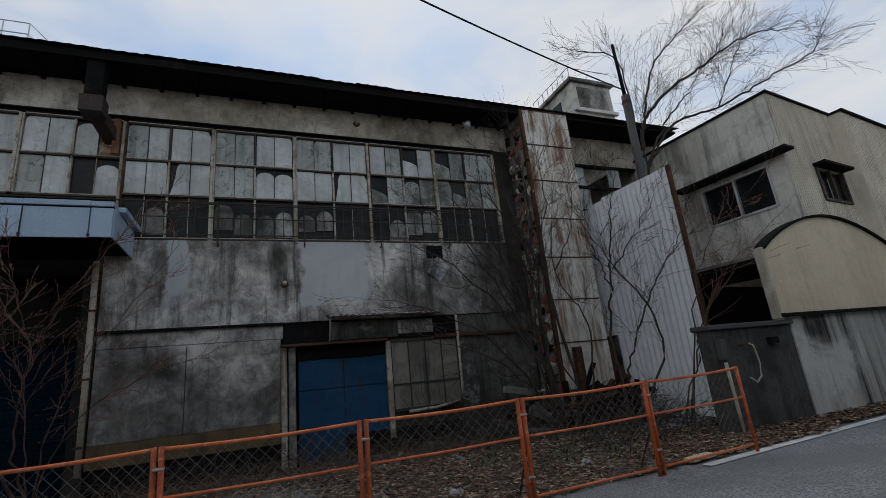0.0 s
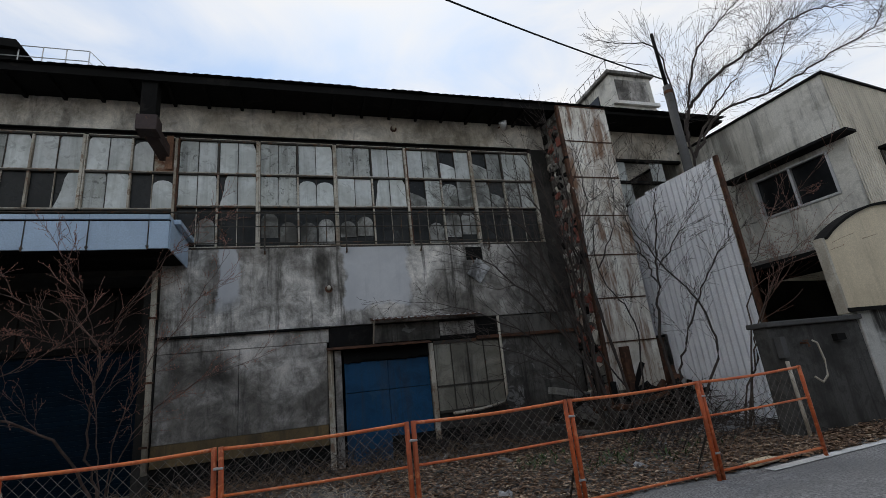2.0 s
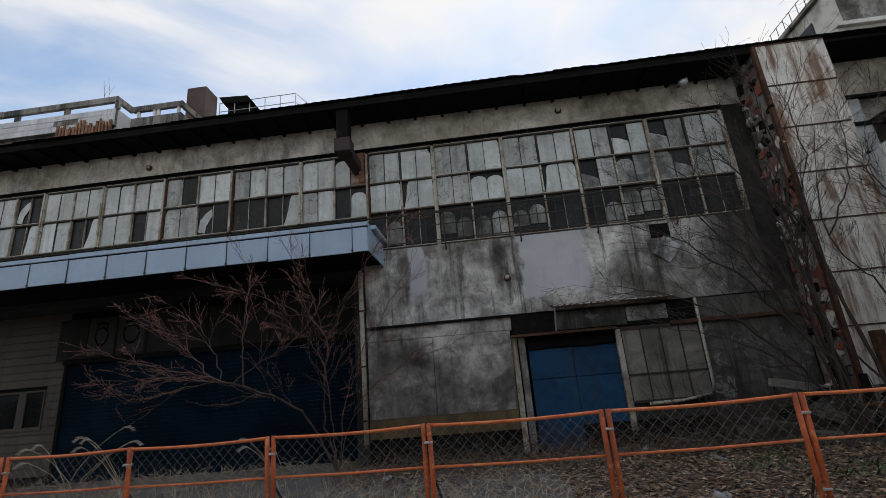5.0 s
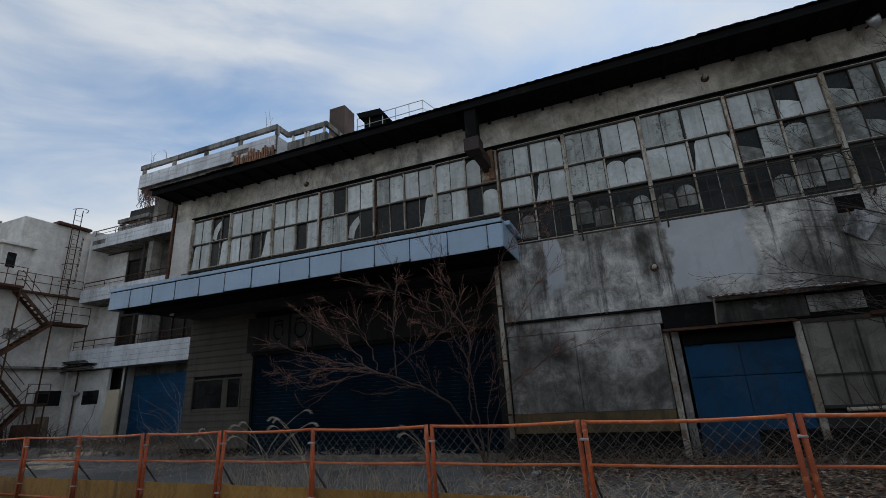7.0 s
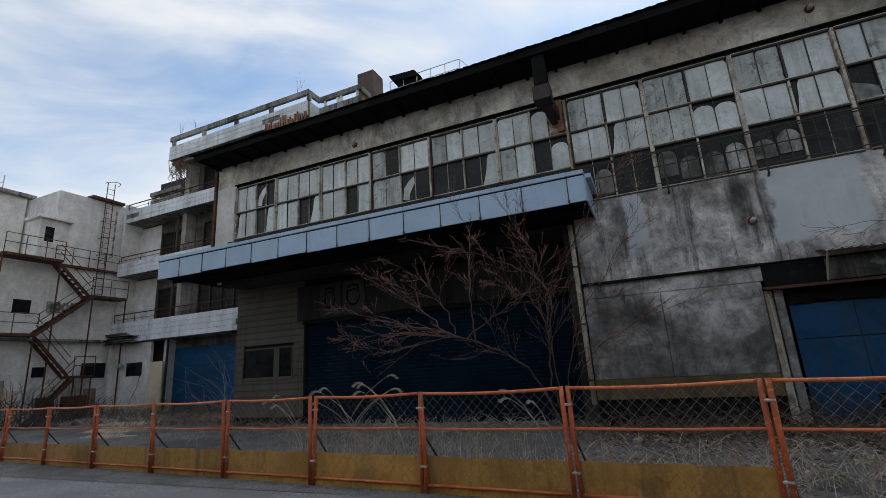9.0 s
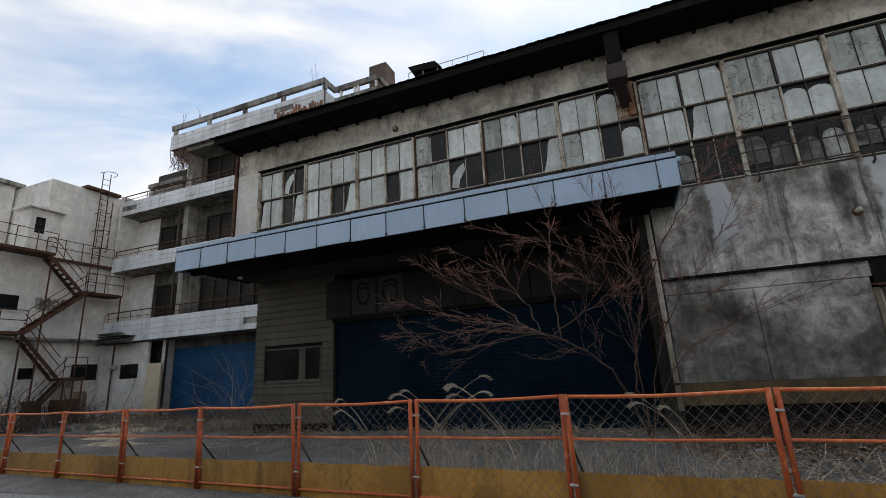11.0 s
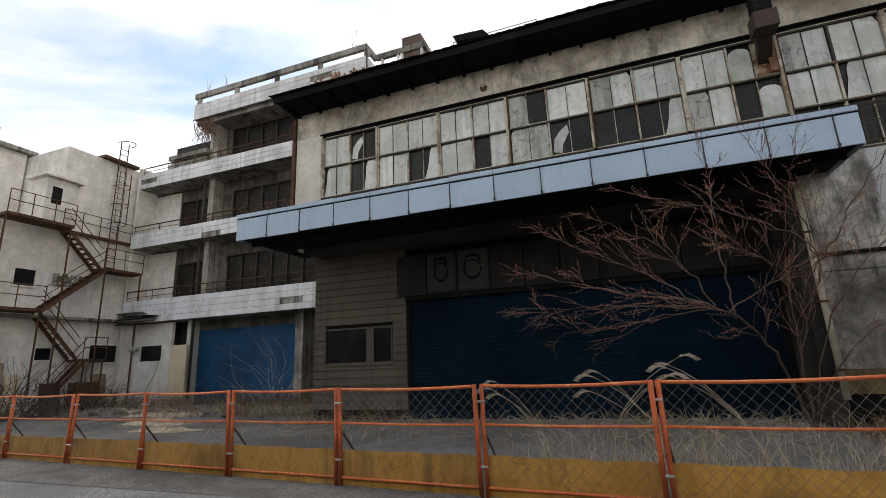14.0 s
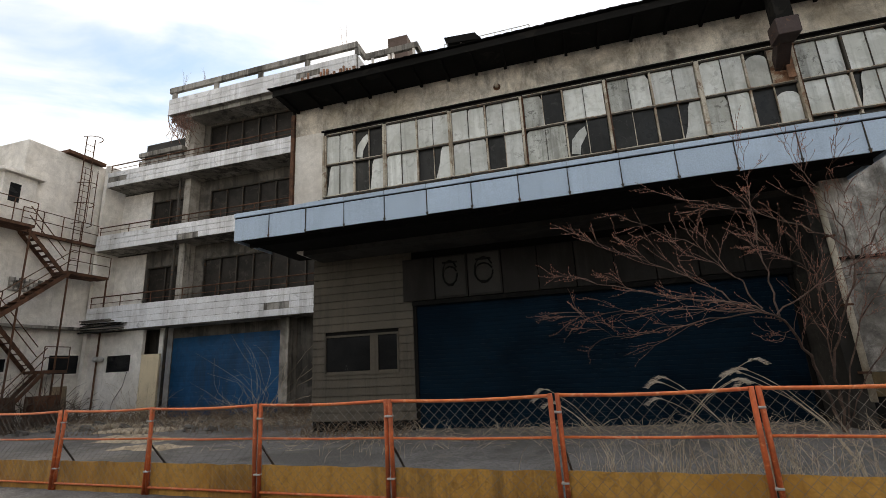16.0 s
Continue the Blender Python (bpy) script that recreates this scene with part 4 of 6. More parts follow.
part("coping", Geo().box(7.56, 9.92, 6.14, 6.56, 1.84, 1.93), M["pole"], rw, bevel=0.015)
part("socket_box", Geo().box(9.1, 9.32, 6.13, 6.22, 1.5, 1.62), M["dark"], rw)
hose = thing("wall_hose", (8.4, 6.15, 1.2), "pale hose looping from a rusty tap on the wall", "hose")
part("hose", Geo().path([(8.5, 6.16, 1.55), (8.55, 6.12, 1.5), (8.57, 6.1, 1.2), (8.5, 6.08, 0.95), (8.35, 6.08, 0.85), (8.25, 6.12, 0.95)], 0.018, 6), M["pvc"], hose, smooth=True)
part("tap", Geo().path([(8.3, 6.22, 1.52), (8.3, 6.1, 1.52), (8.3, 6.08, 1.45)], 0.022, 6).path([(8.24, 6.12, 1.56), (8.36, 6.12, 1.56)], 0.01, 5), M["rust"], hose)
pp = thing("standpipe", (7.75, 6.1, 0), "grey conduit with a junction box on the wall", "pipe")
part("pipe", Geo().path([(7.78, 6.14, -0.02), (7.76, 6.14, 1.25)], 0.03, 8), M["pvc"], pp, smooth=True)
part("box", Geo().box(7.7, 7.83, 6.1, 6.22, 1.3, 1.66), M["pole"], pp, bevel=0.01)

# leaning corrugated screen across the gap
scr = thing("corrugated_screen", (9.1, 9.0, 0), "tall pale corrugated steel screen on a rusty edge frame", "screen")
def screen_x(y):
    return 9.36 - 0.19 * (y - 7.7)


for y0, y1, zb, zt in ((7.72, 9.66, 0.06, 6.0), (9.66, 10.02, 0.06, 5.93), (10.02, 10.84, 2.13, 5.86)):
    n = max(1, round((y1 - y0) / 0.145))
    d = (y1 - y0) / n
    profile = []
    for i in range(n):
        y = y0 + i * d
        profile += [(y, 0.0), (y + d * 0.74, 0.0), (y + d * 0.76, 0.075), (y + d * 0.98, 0.075)]
    profile.append((y1, 0.0))
    rows = [[(screen_x(y) + s + 0.03 * (k / 4 - 0.5) * math.sin(y * 1.7), y, zb + (zt - 0.03 * (y - 7.7) - zb) * k / 4) for y, s in profile] for k in range(5)]
    part("sheet", Geo().sheet(rows), M["corrugated"], scr)
part("edge_frame", Geo().box(9.37, 9.46, 7.62, 7.71, -0.02, 6.02), M["rust"], scr, "rusty edge post", bevel=0.006)
part("edge_frame", Geo().box(8.68, 8.75, 10.8, 10.87, 2.0, 5.85), M["dark"], scr)
for z in (1.2, 3.2, 5.3):
    part("girt", Geo().path([(screen_x(7.75) + 0.09, 7.75, z), (screen_x(10.0 if z < 2 else 10.8) + 0.09, 10.0 if z < 2 else 10.8, z)], 0.035, 4), M["rust"], scr)
bin_ = thing("rusty_bin", (8.55, 10.3, 0), "dark rusted steel bin beside the pier foot", "bin")
part("body", Geo().box(8.53, 8.86, 10.1, 10.75, -0.05, 2.05), M["rust"], bin_, "blackened rusty body", bevel=0.02)
part("rim", Geo().box(8.5, 8.89, 10.07, 10.78, 2.05, 2.11), M["dark"], bin_, bevel=0.01)

pole = thing("utility_pole", (10.1, 9.1, 0), "weathered grey utility pole with a thin steel top", "utility pole")
part("shaft", Geo().path([(10.05, 9.1, 0), (10.08, 9.1, 4.5), (10.15, 9.1, 9.07)], [0.15, 0.13, 0.11], 14), M["pole"], pole, smooth=True)
part("top_pipe", Geo().path([(10.15, 9.1, 9.07), (10.12, 9.1, 10.9)], [0.055, 0.045], 8), M["dark"], pole, smooth=True)
part("band", Geo().path([(10.15, 9.1, 8.8), (10.15, 9.1, 8.9)], 0.125, 14), M["rust"], pole)
cable = solid_thing("overhead_cable", Geo().path([(10.1 - 26 * s, 9.1 - 8.2 * s, 9.3 - 3.2 * s * (1 - s)) for s in [i / 24 for i in range(25)]], 0.019, 8), M["cable"], "single black cable slung across the street", "cable", at=(10.1, 9.1, 9.3), smooth=True)


# ---- the balcony block on the west ----
WB = -29.6
blk = thing("apartment_block", (-22, 17, 0), "four-storey block with white tiled balconies, abandoned and stained", "building")
WY = 17.8
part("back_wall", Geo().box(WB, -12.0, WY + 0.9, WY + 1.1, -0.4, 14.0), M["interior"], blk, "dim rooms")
openings = {0: [(-29.3, -28.1, 1.82, 2.56), (-25.7, -19.65, -0.3, 3.2)], 1: [(-27.6, -25.5, 4.8, 6.7), (-24.3, -16.2, 4.75, 6.8)], 2: [(-27.7, -25.6, 8.3, 10.1), (-24.2, -16.0, 8.3, 10.2)], 3: [(-24.5, -16.0, 11.7, 13.7)]}
levels = [(-0.3, 3.8), (3.8, 7.5), (7.5, 10.75), (10.75, 14.0)]
for lv, (z0, z1) in enumerate(levels):
    g = Geo()
    x = WB if lv < 3 else -26.0
    for a, b, c, d in openings[lv]:
        g.box(x, a, WY, WY + 0.2, z0, z1)
        if c > z0:
            g.box(a, b, WY, WY + 0.2, z0, c)
        g.box(a, b, WY, WY + 0.2, d, z1)
        x = b
    g.box(x, -12.0, WY, WY + 0.2, z0, z1)
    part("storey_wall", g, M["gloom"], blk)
    if lv:
        part("white_reveal", Geo().box(WB if lv < 3 else -26.0, -27.75 if lv < 3 else -25.0, WY - 0.04, WY - 0.003, z0 + 0.05, z1 - 0.1), M["wing"], blk)
    for a, b, c, d in openings[lv]:
        if lv == 0 and b - a > 2:
            continue
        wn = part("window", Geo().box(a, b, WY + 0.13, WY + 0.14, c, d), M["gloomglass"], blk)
        k = max(2, round((b - a) / 0.95))
        g = Geo().box(a, b, WY + 0.02, WY + 0.12, c, c + 0.06).box(a, b, WY + 0.02, WY + 0.12, d - 0.06, d)
        for i in range(k + 1):
            xx = a + (b - a) * i / k
            g.box(xx - 0.03, xx + 0.03, WY + 0.03, WY + 0.11, c + 0.06, d - 0.06)
        part("window_frame", g, M["frame_dark"], wn)
bands = [(3.65, 4.75, WB, -15.5), (7.48, 8.25, WB, -15.5), (10.72, 11.5, WB + 0.2, -15.5), (14.0, 14.86, -26.0, -15.8)]
for i, (z0, z1, a, b) in enumerate(bands):
    bal = part("balcony" if i < 3 else "parapet", Geo().box(a, b, 16.64, 16.76, z0, z1).box(a, b, 16.76, WY, z0, z0 + 0.22), M["concrete"], blk, "stained concrete balcony")
    n = 4 if z1 - z0 > 1 else 3
    h = (z1 - z0) / n
    for r in range(n):
        x = a - 0.01
        j = 0
        while x < b - 0.1:
            w = min(1.2, b - x)
            if not (rr.random() < 0.02):
                part("tile_course", Geo().box(x + 0.004, x + w - 0.004, 16.61 + rr.uniform(-0.006, 0.004), 16.64, z0 + r * h + 0.01, z0 + (r + 1) * h - 0.006), M["tile"], bal)
            x += w
    part("end_tiles", Geo().box(a - 0.03, a, 16.62, 16.95, z0, z1), M["tile"], bal)
    if i < 3:
        zr = z1 + (0.42 if i else 0.5)
        part("handrail", Geo().path([(a, 16.72, zr), (b, 16.72, zr)], 0.03, 6), M["rust"], bal)
        part("handrail", Geo().path([(a, 16.72, z1 + 0.2), (b, 16.72, z1 + 0.2)], 0.015, 5), M["rust"], bal)
        x = a + 0.05
        while x < b:
            part("rail_post", Geo().path([(x, 16.72, z1), (x, 16.72, zr)], 0.02, 5), M["rust"], bal)
            x += 1.75
cap = part("parapet_rail", Geo().box(-26.05, -15.75, 16.6, 16.76, 15.2, 15.5), M["concrete"], blk, bevel=0.02)
for i in range(5):
    x = -25.9 + i * 2.5
    part("stub", Geo().box(x, x + 0.22, 16.64, 16.76, 14.86, 15.2), M["concrete"], blk)
part("parapet_rail", Geo().box(-15.91, -15.75, 16.77, 17.6, 15.2, 15.5), M["concrete"], blk, bevel=0.02)
part("parapet_side", Geo().box(-15.91, -15.79, 16.77, 17.6, 13.0, 14.86), M["tile"], blk)
part("parapet_rail", Geo().box(-15.75, -13.25, 17.5, 17.66, 15.2, 15.5), M["concrete"], blk, bevel=0.02)
part("parapet_rail", Geo().box(-13.41, -13.25, 17.66, 21.0, 15.2, 15.5), M["concrete"], blk, bevel=0.02)
part("parapet_back", Geo().box(-15.79, -13.28, 17.52, 17.64, 12.8, 14.86), M["concrete"], blk)
part("parapet_back", Geo().box(-13.4, -13.28, 17.64, 21.0, 12.8, 14.86), M["concrete"], blk)
for x in (-15.5, -14.7, -14.5, -13.5):
    part("stub", Geo().box(x, x + 0.1, 17.52, 17.64, 14.86, 15.2), M["wing"], blk)
part("main_body", Geo().box(WB, -6.0, WY + 1.1, 27, -0.4, 13.95), M["concrete"], blk)
part("roof_slab", Geo().box(-26.0, -15.8, 16.85, WY + 1.1, 13.8, 14.02), M["concrete"], blk)
part("side_wall", Geo().box(WB - 0.2, WB, 16.75, WY + 1.1, -0.4, 12.0), M["wing"], blk)
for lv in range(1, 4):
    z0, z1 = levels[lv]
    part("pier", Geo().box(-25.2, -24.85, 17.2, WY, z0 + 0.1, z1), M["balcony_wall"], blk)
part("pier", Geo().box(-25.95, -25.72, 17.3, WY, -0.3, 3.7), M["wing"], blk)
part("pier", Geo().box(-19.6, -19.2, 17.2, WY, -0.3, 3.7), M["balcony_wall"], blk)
part("low_parapet", Geo().box(-28.2, -25.6, 17.2, 17.45, 11.7, 12.15).box(-28.25, -25.55, 17.15, 17.5, 12.35, 12.6).box(-28.1, -27.9, 17.2, 17.4, 12.15, 12.35).box(-26.5, -26.3, 17.2, 17.4, 12.15, 12.35), M["concrete"], blk, bevel=0.02)
part("hanging_ivy", Geo().path([(-26.0, 16.6, 14.0), (-25.7, 16.5, 13.2), (-25.2, 16.5, 12.6)], 0.02, 5), M["twig"], blk)
for i in range(17):
    x = -18.5 + i * 0.16
    part("rusted_strip", Geo().box(x, x + rr.uniform(0.06, 0.13), 16.5, 16.56, 13.5, 13.95 + rr.uniform(0.05, 0.45)), M["rustlight"], blk)
part("drain_pipe", Geo().path([(-25.25, 17.0, 0), (-25.25, 17.0, 10.7)], 0.06, 8), M["frame_dark"], blk, smooth=True)
part("vestibule_panel", Geo().box(-26.48, -25.5, 16.95, 17.05, -0.25, 2.5), M["beige_roof"], blk, "cream boarded panel")
rl2 = random.Random(41)
for i in range(9):
    z, l = 3.62 + i * 0.065, rl2.uniform(1.6, 2.7)
    part("ledge_board", Geo().box(0, l, -0.14, 0.05, -0.024, 0.024, pose(WB + rl2.uniform(-0.05, 0.2), 16.5 + rl2.uniform(-0.1, 0.05), z, rl2.uniform(-12, 12), rl2.uniform(-1.5, 2.5), rl2.uniform(-2, 2))), M["gloom"] if i % 3 else M["dark"], blk, "rotten broken ledge board")
for a, b, c, d in ((WB, -26.5, -0.3, 1.82), (WB, -28.5, 1.82, 2.54), (-27.1, -26.5, 1.82, 2.54), (WB, -26.5, 2.54, 3.6)):
    part("ground_wall", Geo().box(a, b, 16.95, 17.1, c, d), M["wing"], blk)
part("ground_window", Geo().box(-28.5, -27.1, 17.0, 17.02, 1.82, 2.54), M["voidglass"], blk)
part("wall_cable", Geo().path([(-27.2, 16.93, 1.8), (-27.35, 16.93, 1.2), (-27.8, 16.93, 0.6), (-28.0, 16.93, -0.1)], 0.012, 5), M["cable"], blk)
for x in (-28.95, -28.68):
    part("lamp_globe", Geo().path([(x, 16.95, 2.42), (x, 16.85, 2.42), (x, 16.74, 2.42), (x, 16.68, 2.42)], [0.06, 0.13, 0.13, 0.06], 10), M["alu"], blk, smooth=True)
sh = thing("blue_shutter", (-22.7, WY, 0), "wide blue shutter under the lowest balcony", "shutter")
for i in range(16):
    z = -0.26 + i * 0.216
    part("slat", Geo().prism([(WY + 0.036, z), (WY + 0.03, z + 0.05), (WY + 0.03, z + 0.16), (WY + 0.036, z + 0.214), (WY + 0.08, z + 0.214), (WY + 0.08, z)], "x", -25.7, -19.65), M["brightblue"], sh)

# rooftop pieces
ch = thing("chimney", (-16, 22.8, 14), "square brown rooftop chimney", "chimney", kind="structure")
part("shaft", Geo().box(-16.6, -15.4, 22.3, 23.5, 13.9, 20.1), surface("brown_render", (0.12, 0.085, 0.07), 0.9, dirt=(0.07, 0.05, 0.04), dirt_amount=0.5), ch, bevel=0.02)
vn = thing("roof_vent", (-11.6, 19.3, 14), "dark rooftop vent under a slanted hood", "vent", kind="structure")
part("box", Geo().box(-12.0, -10.9, 19.2, 20.2, 13.9, 16.1), M["dark"], vn)
part("hood", Geo().add([(-12.4, 19.0, 16.55), (-10.9, 19.0, 16.45), (-10.6, 19.0, 16.05), (-12.2, 19.0, 16.2), (-12.4, 20.4, 16.55), (-10.9, 20.4, 16.45), (-10.6, 20.4, 16.05), (-12.2, 20.4, 16.2)], [(0, 1, 2, 3), (7, 6, 5, 4), (0, 4, 5, 1), (1, 5, 6, 2), (2, 6, 7, 3), (3, 7, 4, 0)]), M["dark"], vn)
rl = thing("roof_railing", (-10, 19.3, 14), "thin steel railing round a rooftop platform", "railing", kind="structure")
for z in (15.2, 15.75, 16.25):
    part("rail", Geo().path([(-12.4, 19.1, z), (-8.4, 19.1, z), (-8.0, 20.6, z)], 0.022, 5), M["alu"], rl)
for i in range(6):
    part("rail_post", Geo().path([(-12.4 + i * 0.8, 19.1, 13.9), (-12.4 + i * 0.8, 19.1, 16.25)], 0.022, 5), M["alu"], rl)

# ---- the white wing with the outside stair ----
wg = thing("white_wing", (-32, 14, 0), "stained white rendered wing with an outside stair", "building")
part("tall_block", Geo().box(-36, -30.0, 13.4, 18.9, -0.4, 11.95), M["wing"], wg, bevel=0.03)
part("low_block", Geo().prism([(9.0, -0.4), (13.4, -0.4), (13.4, 8.15), (12.6, 8.0), (9.0, 7.4)], "x", -36, -29.98), M["wing"], wg)
part("porch", Geo().box(-31.0, -29.8, 12.65, 13.9, 7.9, 10.1), M["wing"], wg, bevel=0.02)
part("porch_roof", Geo().box(-31.1, -29.6, 12.45, 14.1, 10.1, 10.24), M["wing"], wg, bevel=0.02)
part("porch_window", Geo().box(-29.81, -29.79, 12.9, 13.3, 8.9, 9.7), M["voidglass"], wg)
part("far_block", Geo().box(-44, -33, 11.0, 13.3, -0.4, 12.0), M["wing"], wg)
part("far_roof", Geo().box(-44, -32.7, 10.7, 13.6, 12.0, 12.2), M["concrete"], wg, bevel=0.02)
part("roof_edge", Geo().box(-30.4, -29.75, 14.9, 16.7, 11.95, 12.1), M["rust"], wg)
part("cornice", Geo().box(-29.98, -29.6, 9.0, 16.9, 3.75, 3.88), M["concrete"], wg, bevel=0.02)
for (y0, y1, z0, z1) in ((12.1, 12.85, 5.1, 5.8), (15.5, 16.75, 1.85, 2.65), (13.3, 13.9, 2.0, 2.5), (11.0, 11.6, 2.0, 2.7)):
    w = part("window", Geo().box(-29.97, -29.94, y0, y1, z0, z1), M["voidglass"], wg)
    part("window_frame", Geo().box(-29.97, -29.9, y0 - 0.05, y1 + 0.05, z0 - 0.06, z0).box(-29.97, -29.9, y0 - 0.05, y1 + 0.05, z1, z1 + 0.06).box(-29.97, -29.91, y0 - 0.05, y0, z0, z1).box(-29.97, -29.91, y1, y1 + 0.05, z0, z1), M["wing"], w)
for r in range(3):
    for c in range(7):
        y, z = 13.55 + c * 0.18, 5.26 + r * 0.19
        part("vent_block", Geo().box(-29.98, -29.9, y, y + 0.16, z, z + 0.03).box(-29.98, -29.9, y, y + 0.03, z + 0.03, z + 0.17).box(-29.98, -29.9, y + 0.03, y + 0.16, z + 0.03, z + 0.06) if (r + c) % 2 else Geo().box(-29.98, -29.9, y, y + 0.16, z, z + 0.17), M["concrete"], wg)

st = thing("outside_stair", (-29.2, 14, 0), "rusty steel outside stair with landings and railings", "stair")
SX0, SX1 = -29.85, -28.9


def landing(y0, y1, z, x0=SX0, x1=SX1):
    part("landing", Geo().box(x0, x1, y0, y1, z - 0.12, z), M["rust"], st)
    for zz in (0.5, 0.95):
        part("handrail", Geo().path([(x1, y0, z + zz), (x1, y1, z + zz)], 0.02, 5), M["rust"], st)
    y = y0
    while y <= y1 + 0.01:
        part("rail_post", Geo().path([(x1, y, z), (x1, y, z + 0.95)], 0.02, 5), M["rust"], st)
        y += (y1 - y0) / max(1, round((y1 - y0) / 0.9))


def flight(y0, z0, y1, z1, x0, x1):
    for x in (x0, x1):
        part("stringer", Geo().prism([(y0, z0 - 0.2), (y1, z1 - 0.2), (y1, z1 + 0.02), (y0, z0 + 0.02)], "x", x - 0.02, x + 0.02), M["rust"], st)
    n = max(3, round(abs(z1 - z0) / 0.21))
    for i in range(1, n):
        y, z = y0 + (y1 - y0) * i / n, z0 + (z1 - z0) * i / n
        part("tread", Geo().box(x0 + 0.02, x1 - 0.02, y - 0.11, y + 0.11, z - 0.05, z - 0.02), M["rust"], st)
    for zz in (0.5, 0.9):
        part("handrail", Geo().path([(x1, y0, z0 + zz), (x1, y1, z1 + zz)], 0.02, 5), M["rust"], st)


landing(11.0, 13.5, 7.85)
landing(13.5, 16.75, 7.85, -29.95, -29.75)
flight(13.5, 7.85, 15.1, 6.25, -29.85, -29.3)
landing(15.0, 16.9, 6.2)
flight(15.1, 6.2, 12.7, 4.05, -29.4, -28.85)
landing(10.8, 12.8, 4.05)
flight(12.9, 4.0, 14.6, 2.05, -29.85, -29.3)
landing(14.6, 15.6, 2.0)
flight(14.7, 2.0, 12.9, -0.2, -29.3, -28.9)
for y, z in ((11.0, 7.8), (13.4, 7.8), (15.1, 6.1), (16.85, 6.1), (12.7, 4.0), (10.9, 4.0), (14.7, 1.95), (15.5, 1.95)):
    part("post", Geo().path([(-28.95, y, gz(-29)), (-28.95, y, z)], 0.04, 6), M["rust"], st)
lad = thing("caged_ladder", (-29.7, 15.8, 6.2), "tall rusty caged ladder up to the roof", "ladder")
for y in (15.6, 16.0):
    part("stile", Geo().path([(-29.75, y, 6.2), (-29.75, y, 13.1)], 0.025, 5), M["rust"], lad)
for i in range(22):
    part("rung", Geo().path([(-29.75, 15.6, 6.4 + i * 0.3), (-29.75, 16.0, 6.4 + i * 0.3)], 0.014, 5), M["rust"], lad)
for z in (8.6, 9.6, 10.6, 13.0):
    part("hoop", Geo().path([(-29.75 + 0.62 * math.sin(a), 15.8 - 0.36 * math.cos(a), z) for a in [math.pi * i / 12 for i in range(13)]], 0.02, 5), M["rust"], lad)
for a in (0.6, 1.2, 1.9, 2.5):
    part("cage_bar", Geo().path([(-29.75 + 0.62 * math.sin(a), 15.8 - 0.36 * math.cos(a), 8.6), (-29.75 + 0.62 * math.sin(a), 15.8 - 0.36 * math.cos(a), 11.3)], 0.014, 5), M["rust"], lad)


# ---- the orange net fence ----
def fence_panel(width, plate):
    fp = thing("fence_panel", (0, 0, 0), "orange steel net fence panel" + (" with an ochre kick plate" if plate else ""), "fence", group="roadside fence")
    H = 1.18
    for x in (0.025, width - 0.025):
        part("post", Geo().path([(x, 0, 0), (x, 0, H)], 0.026, 8), M["redpost"], fp, smooth=True)
    part("top_rail", Geo().path([(0.03 + (width - 0.06) * i / 8, 0, H - 0.02 - 0.02 * math.sin(math.pi * i / 8)) for i in range(9)], 0.018, 8), M["orange"], fp, smooth=True)
    part("middle_rail", Geo().path([(0.03, 0, 0.745), (width * 0.5, 0, 0.735), (width - 0.03, 0, 0.745)], 0.014, 8), M["orange"], fp, smooth=True)
    part("bottom_rail", Geo().path([(0.03, 0, 0.1), (width - 0.03, 0, 0.1)], 0.016, 8), M["orange"], fp, smooth=True)
    g = Geo()
    z0, z1, s = 0.11, H - 0.03, 0.12
    c = -(z1 - z0)
    while c < width:
        for sign in (1, -1):
            a, b = c, c + (z1 - z0)
            lo, hi = max(0.03, a), min(width - 0.03, b)
            if hi - lo > 0.02:
                za, zb = z0 + (lo - a), z0 + (hi - a)
                if sign < 0:
                    za, zb = z0 + z1 - za, z0 + z1 - zb
                g.path([(lo, 0.004 * sign, za), (hi, 0.004 * sign, zb)], 0.002, 3, cap=False)
        c += s
    part("wire_net", g, M["wire"], fp)
    for z in (0.98, 0.3):
        part("clamp", Geo().box(-0.04, 0.05, -0.032, 0.032, z, z + 0.022), M["alu"], fp, bevel=0.006)
    part("brace", Geo().path([(0.03, 0.02, 0.66), (0.1, 0.5, 0.0)], 0.014, 6), M["frame_dark"], fp, "dark leaning brace")
    if plate:
        n = 12
        part("kick_plate", Geo().sheet([[(0.04 + (width - 0.08) * i / n, 0.02 + 0.012 * math.sin(i * 1.9 + k), 0.42 * k + (0.006 * math.sin(i * 1.3) if k else 0)) for i in range(n + 1)] for k in range(2)]), M["ochre"], fp, "bent ochre sheet plate", solid=0.004)
    return fp


FX = [6.67, 4.83, 2.89, 1.01, -0.85, -2.66, -4.5, -6.33, -8.16, -10.1, -12.02, -13.98, -16.0, -18.1, -20.2, -22.3, -24.4]


def fence_y(x):
    return 5.1 if x > 1 else 5.1 - 0.079 * (x - 1)


plain, plated = fence_panel(1.86, False), fence_panel(1.86, True)
rf = random.Random(5)
for i in range(len(FX) - 1):
    xr, xl = FX[i], FX[i + 1]
    a, b = Vector((xl, fence_y(xl), gz(xl))), Vector((xr, fence_y(xr), gz(xr) + (0.02 if i == 0 else 0)))
    d = b - a
    m = Matrix.Translation(a) @ pose(0, 0, 0, rf.uniform(-2.5, 2.5), -math.degrees(math.asin(d.z / d.length)), math.degrees(math.atan2(d.y, d.x)))
    src = plated if i >= 4 else plain
    fp = copy_thing(src, m)
    fp.scale = (d.length / 1.88, 1, 1)
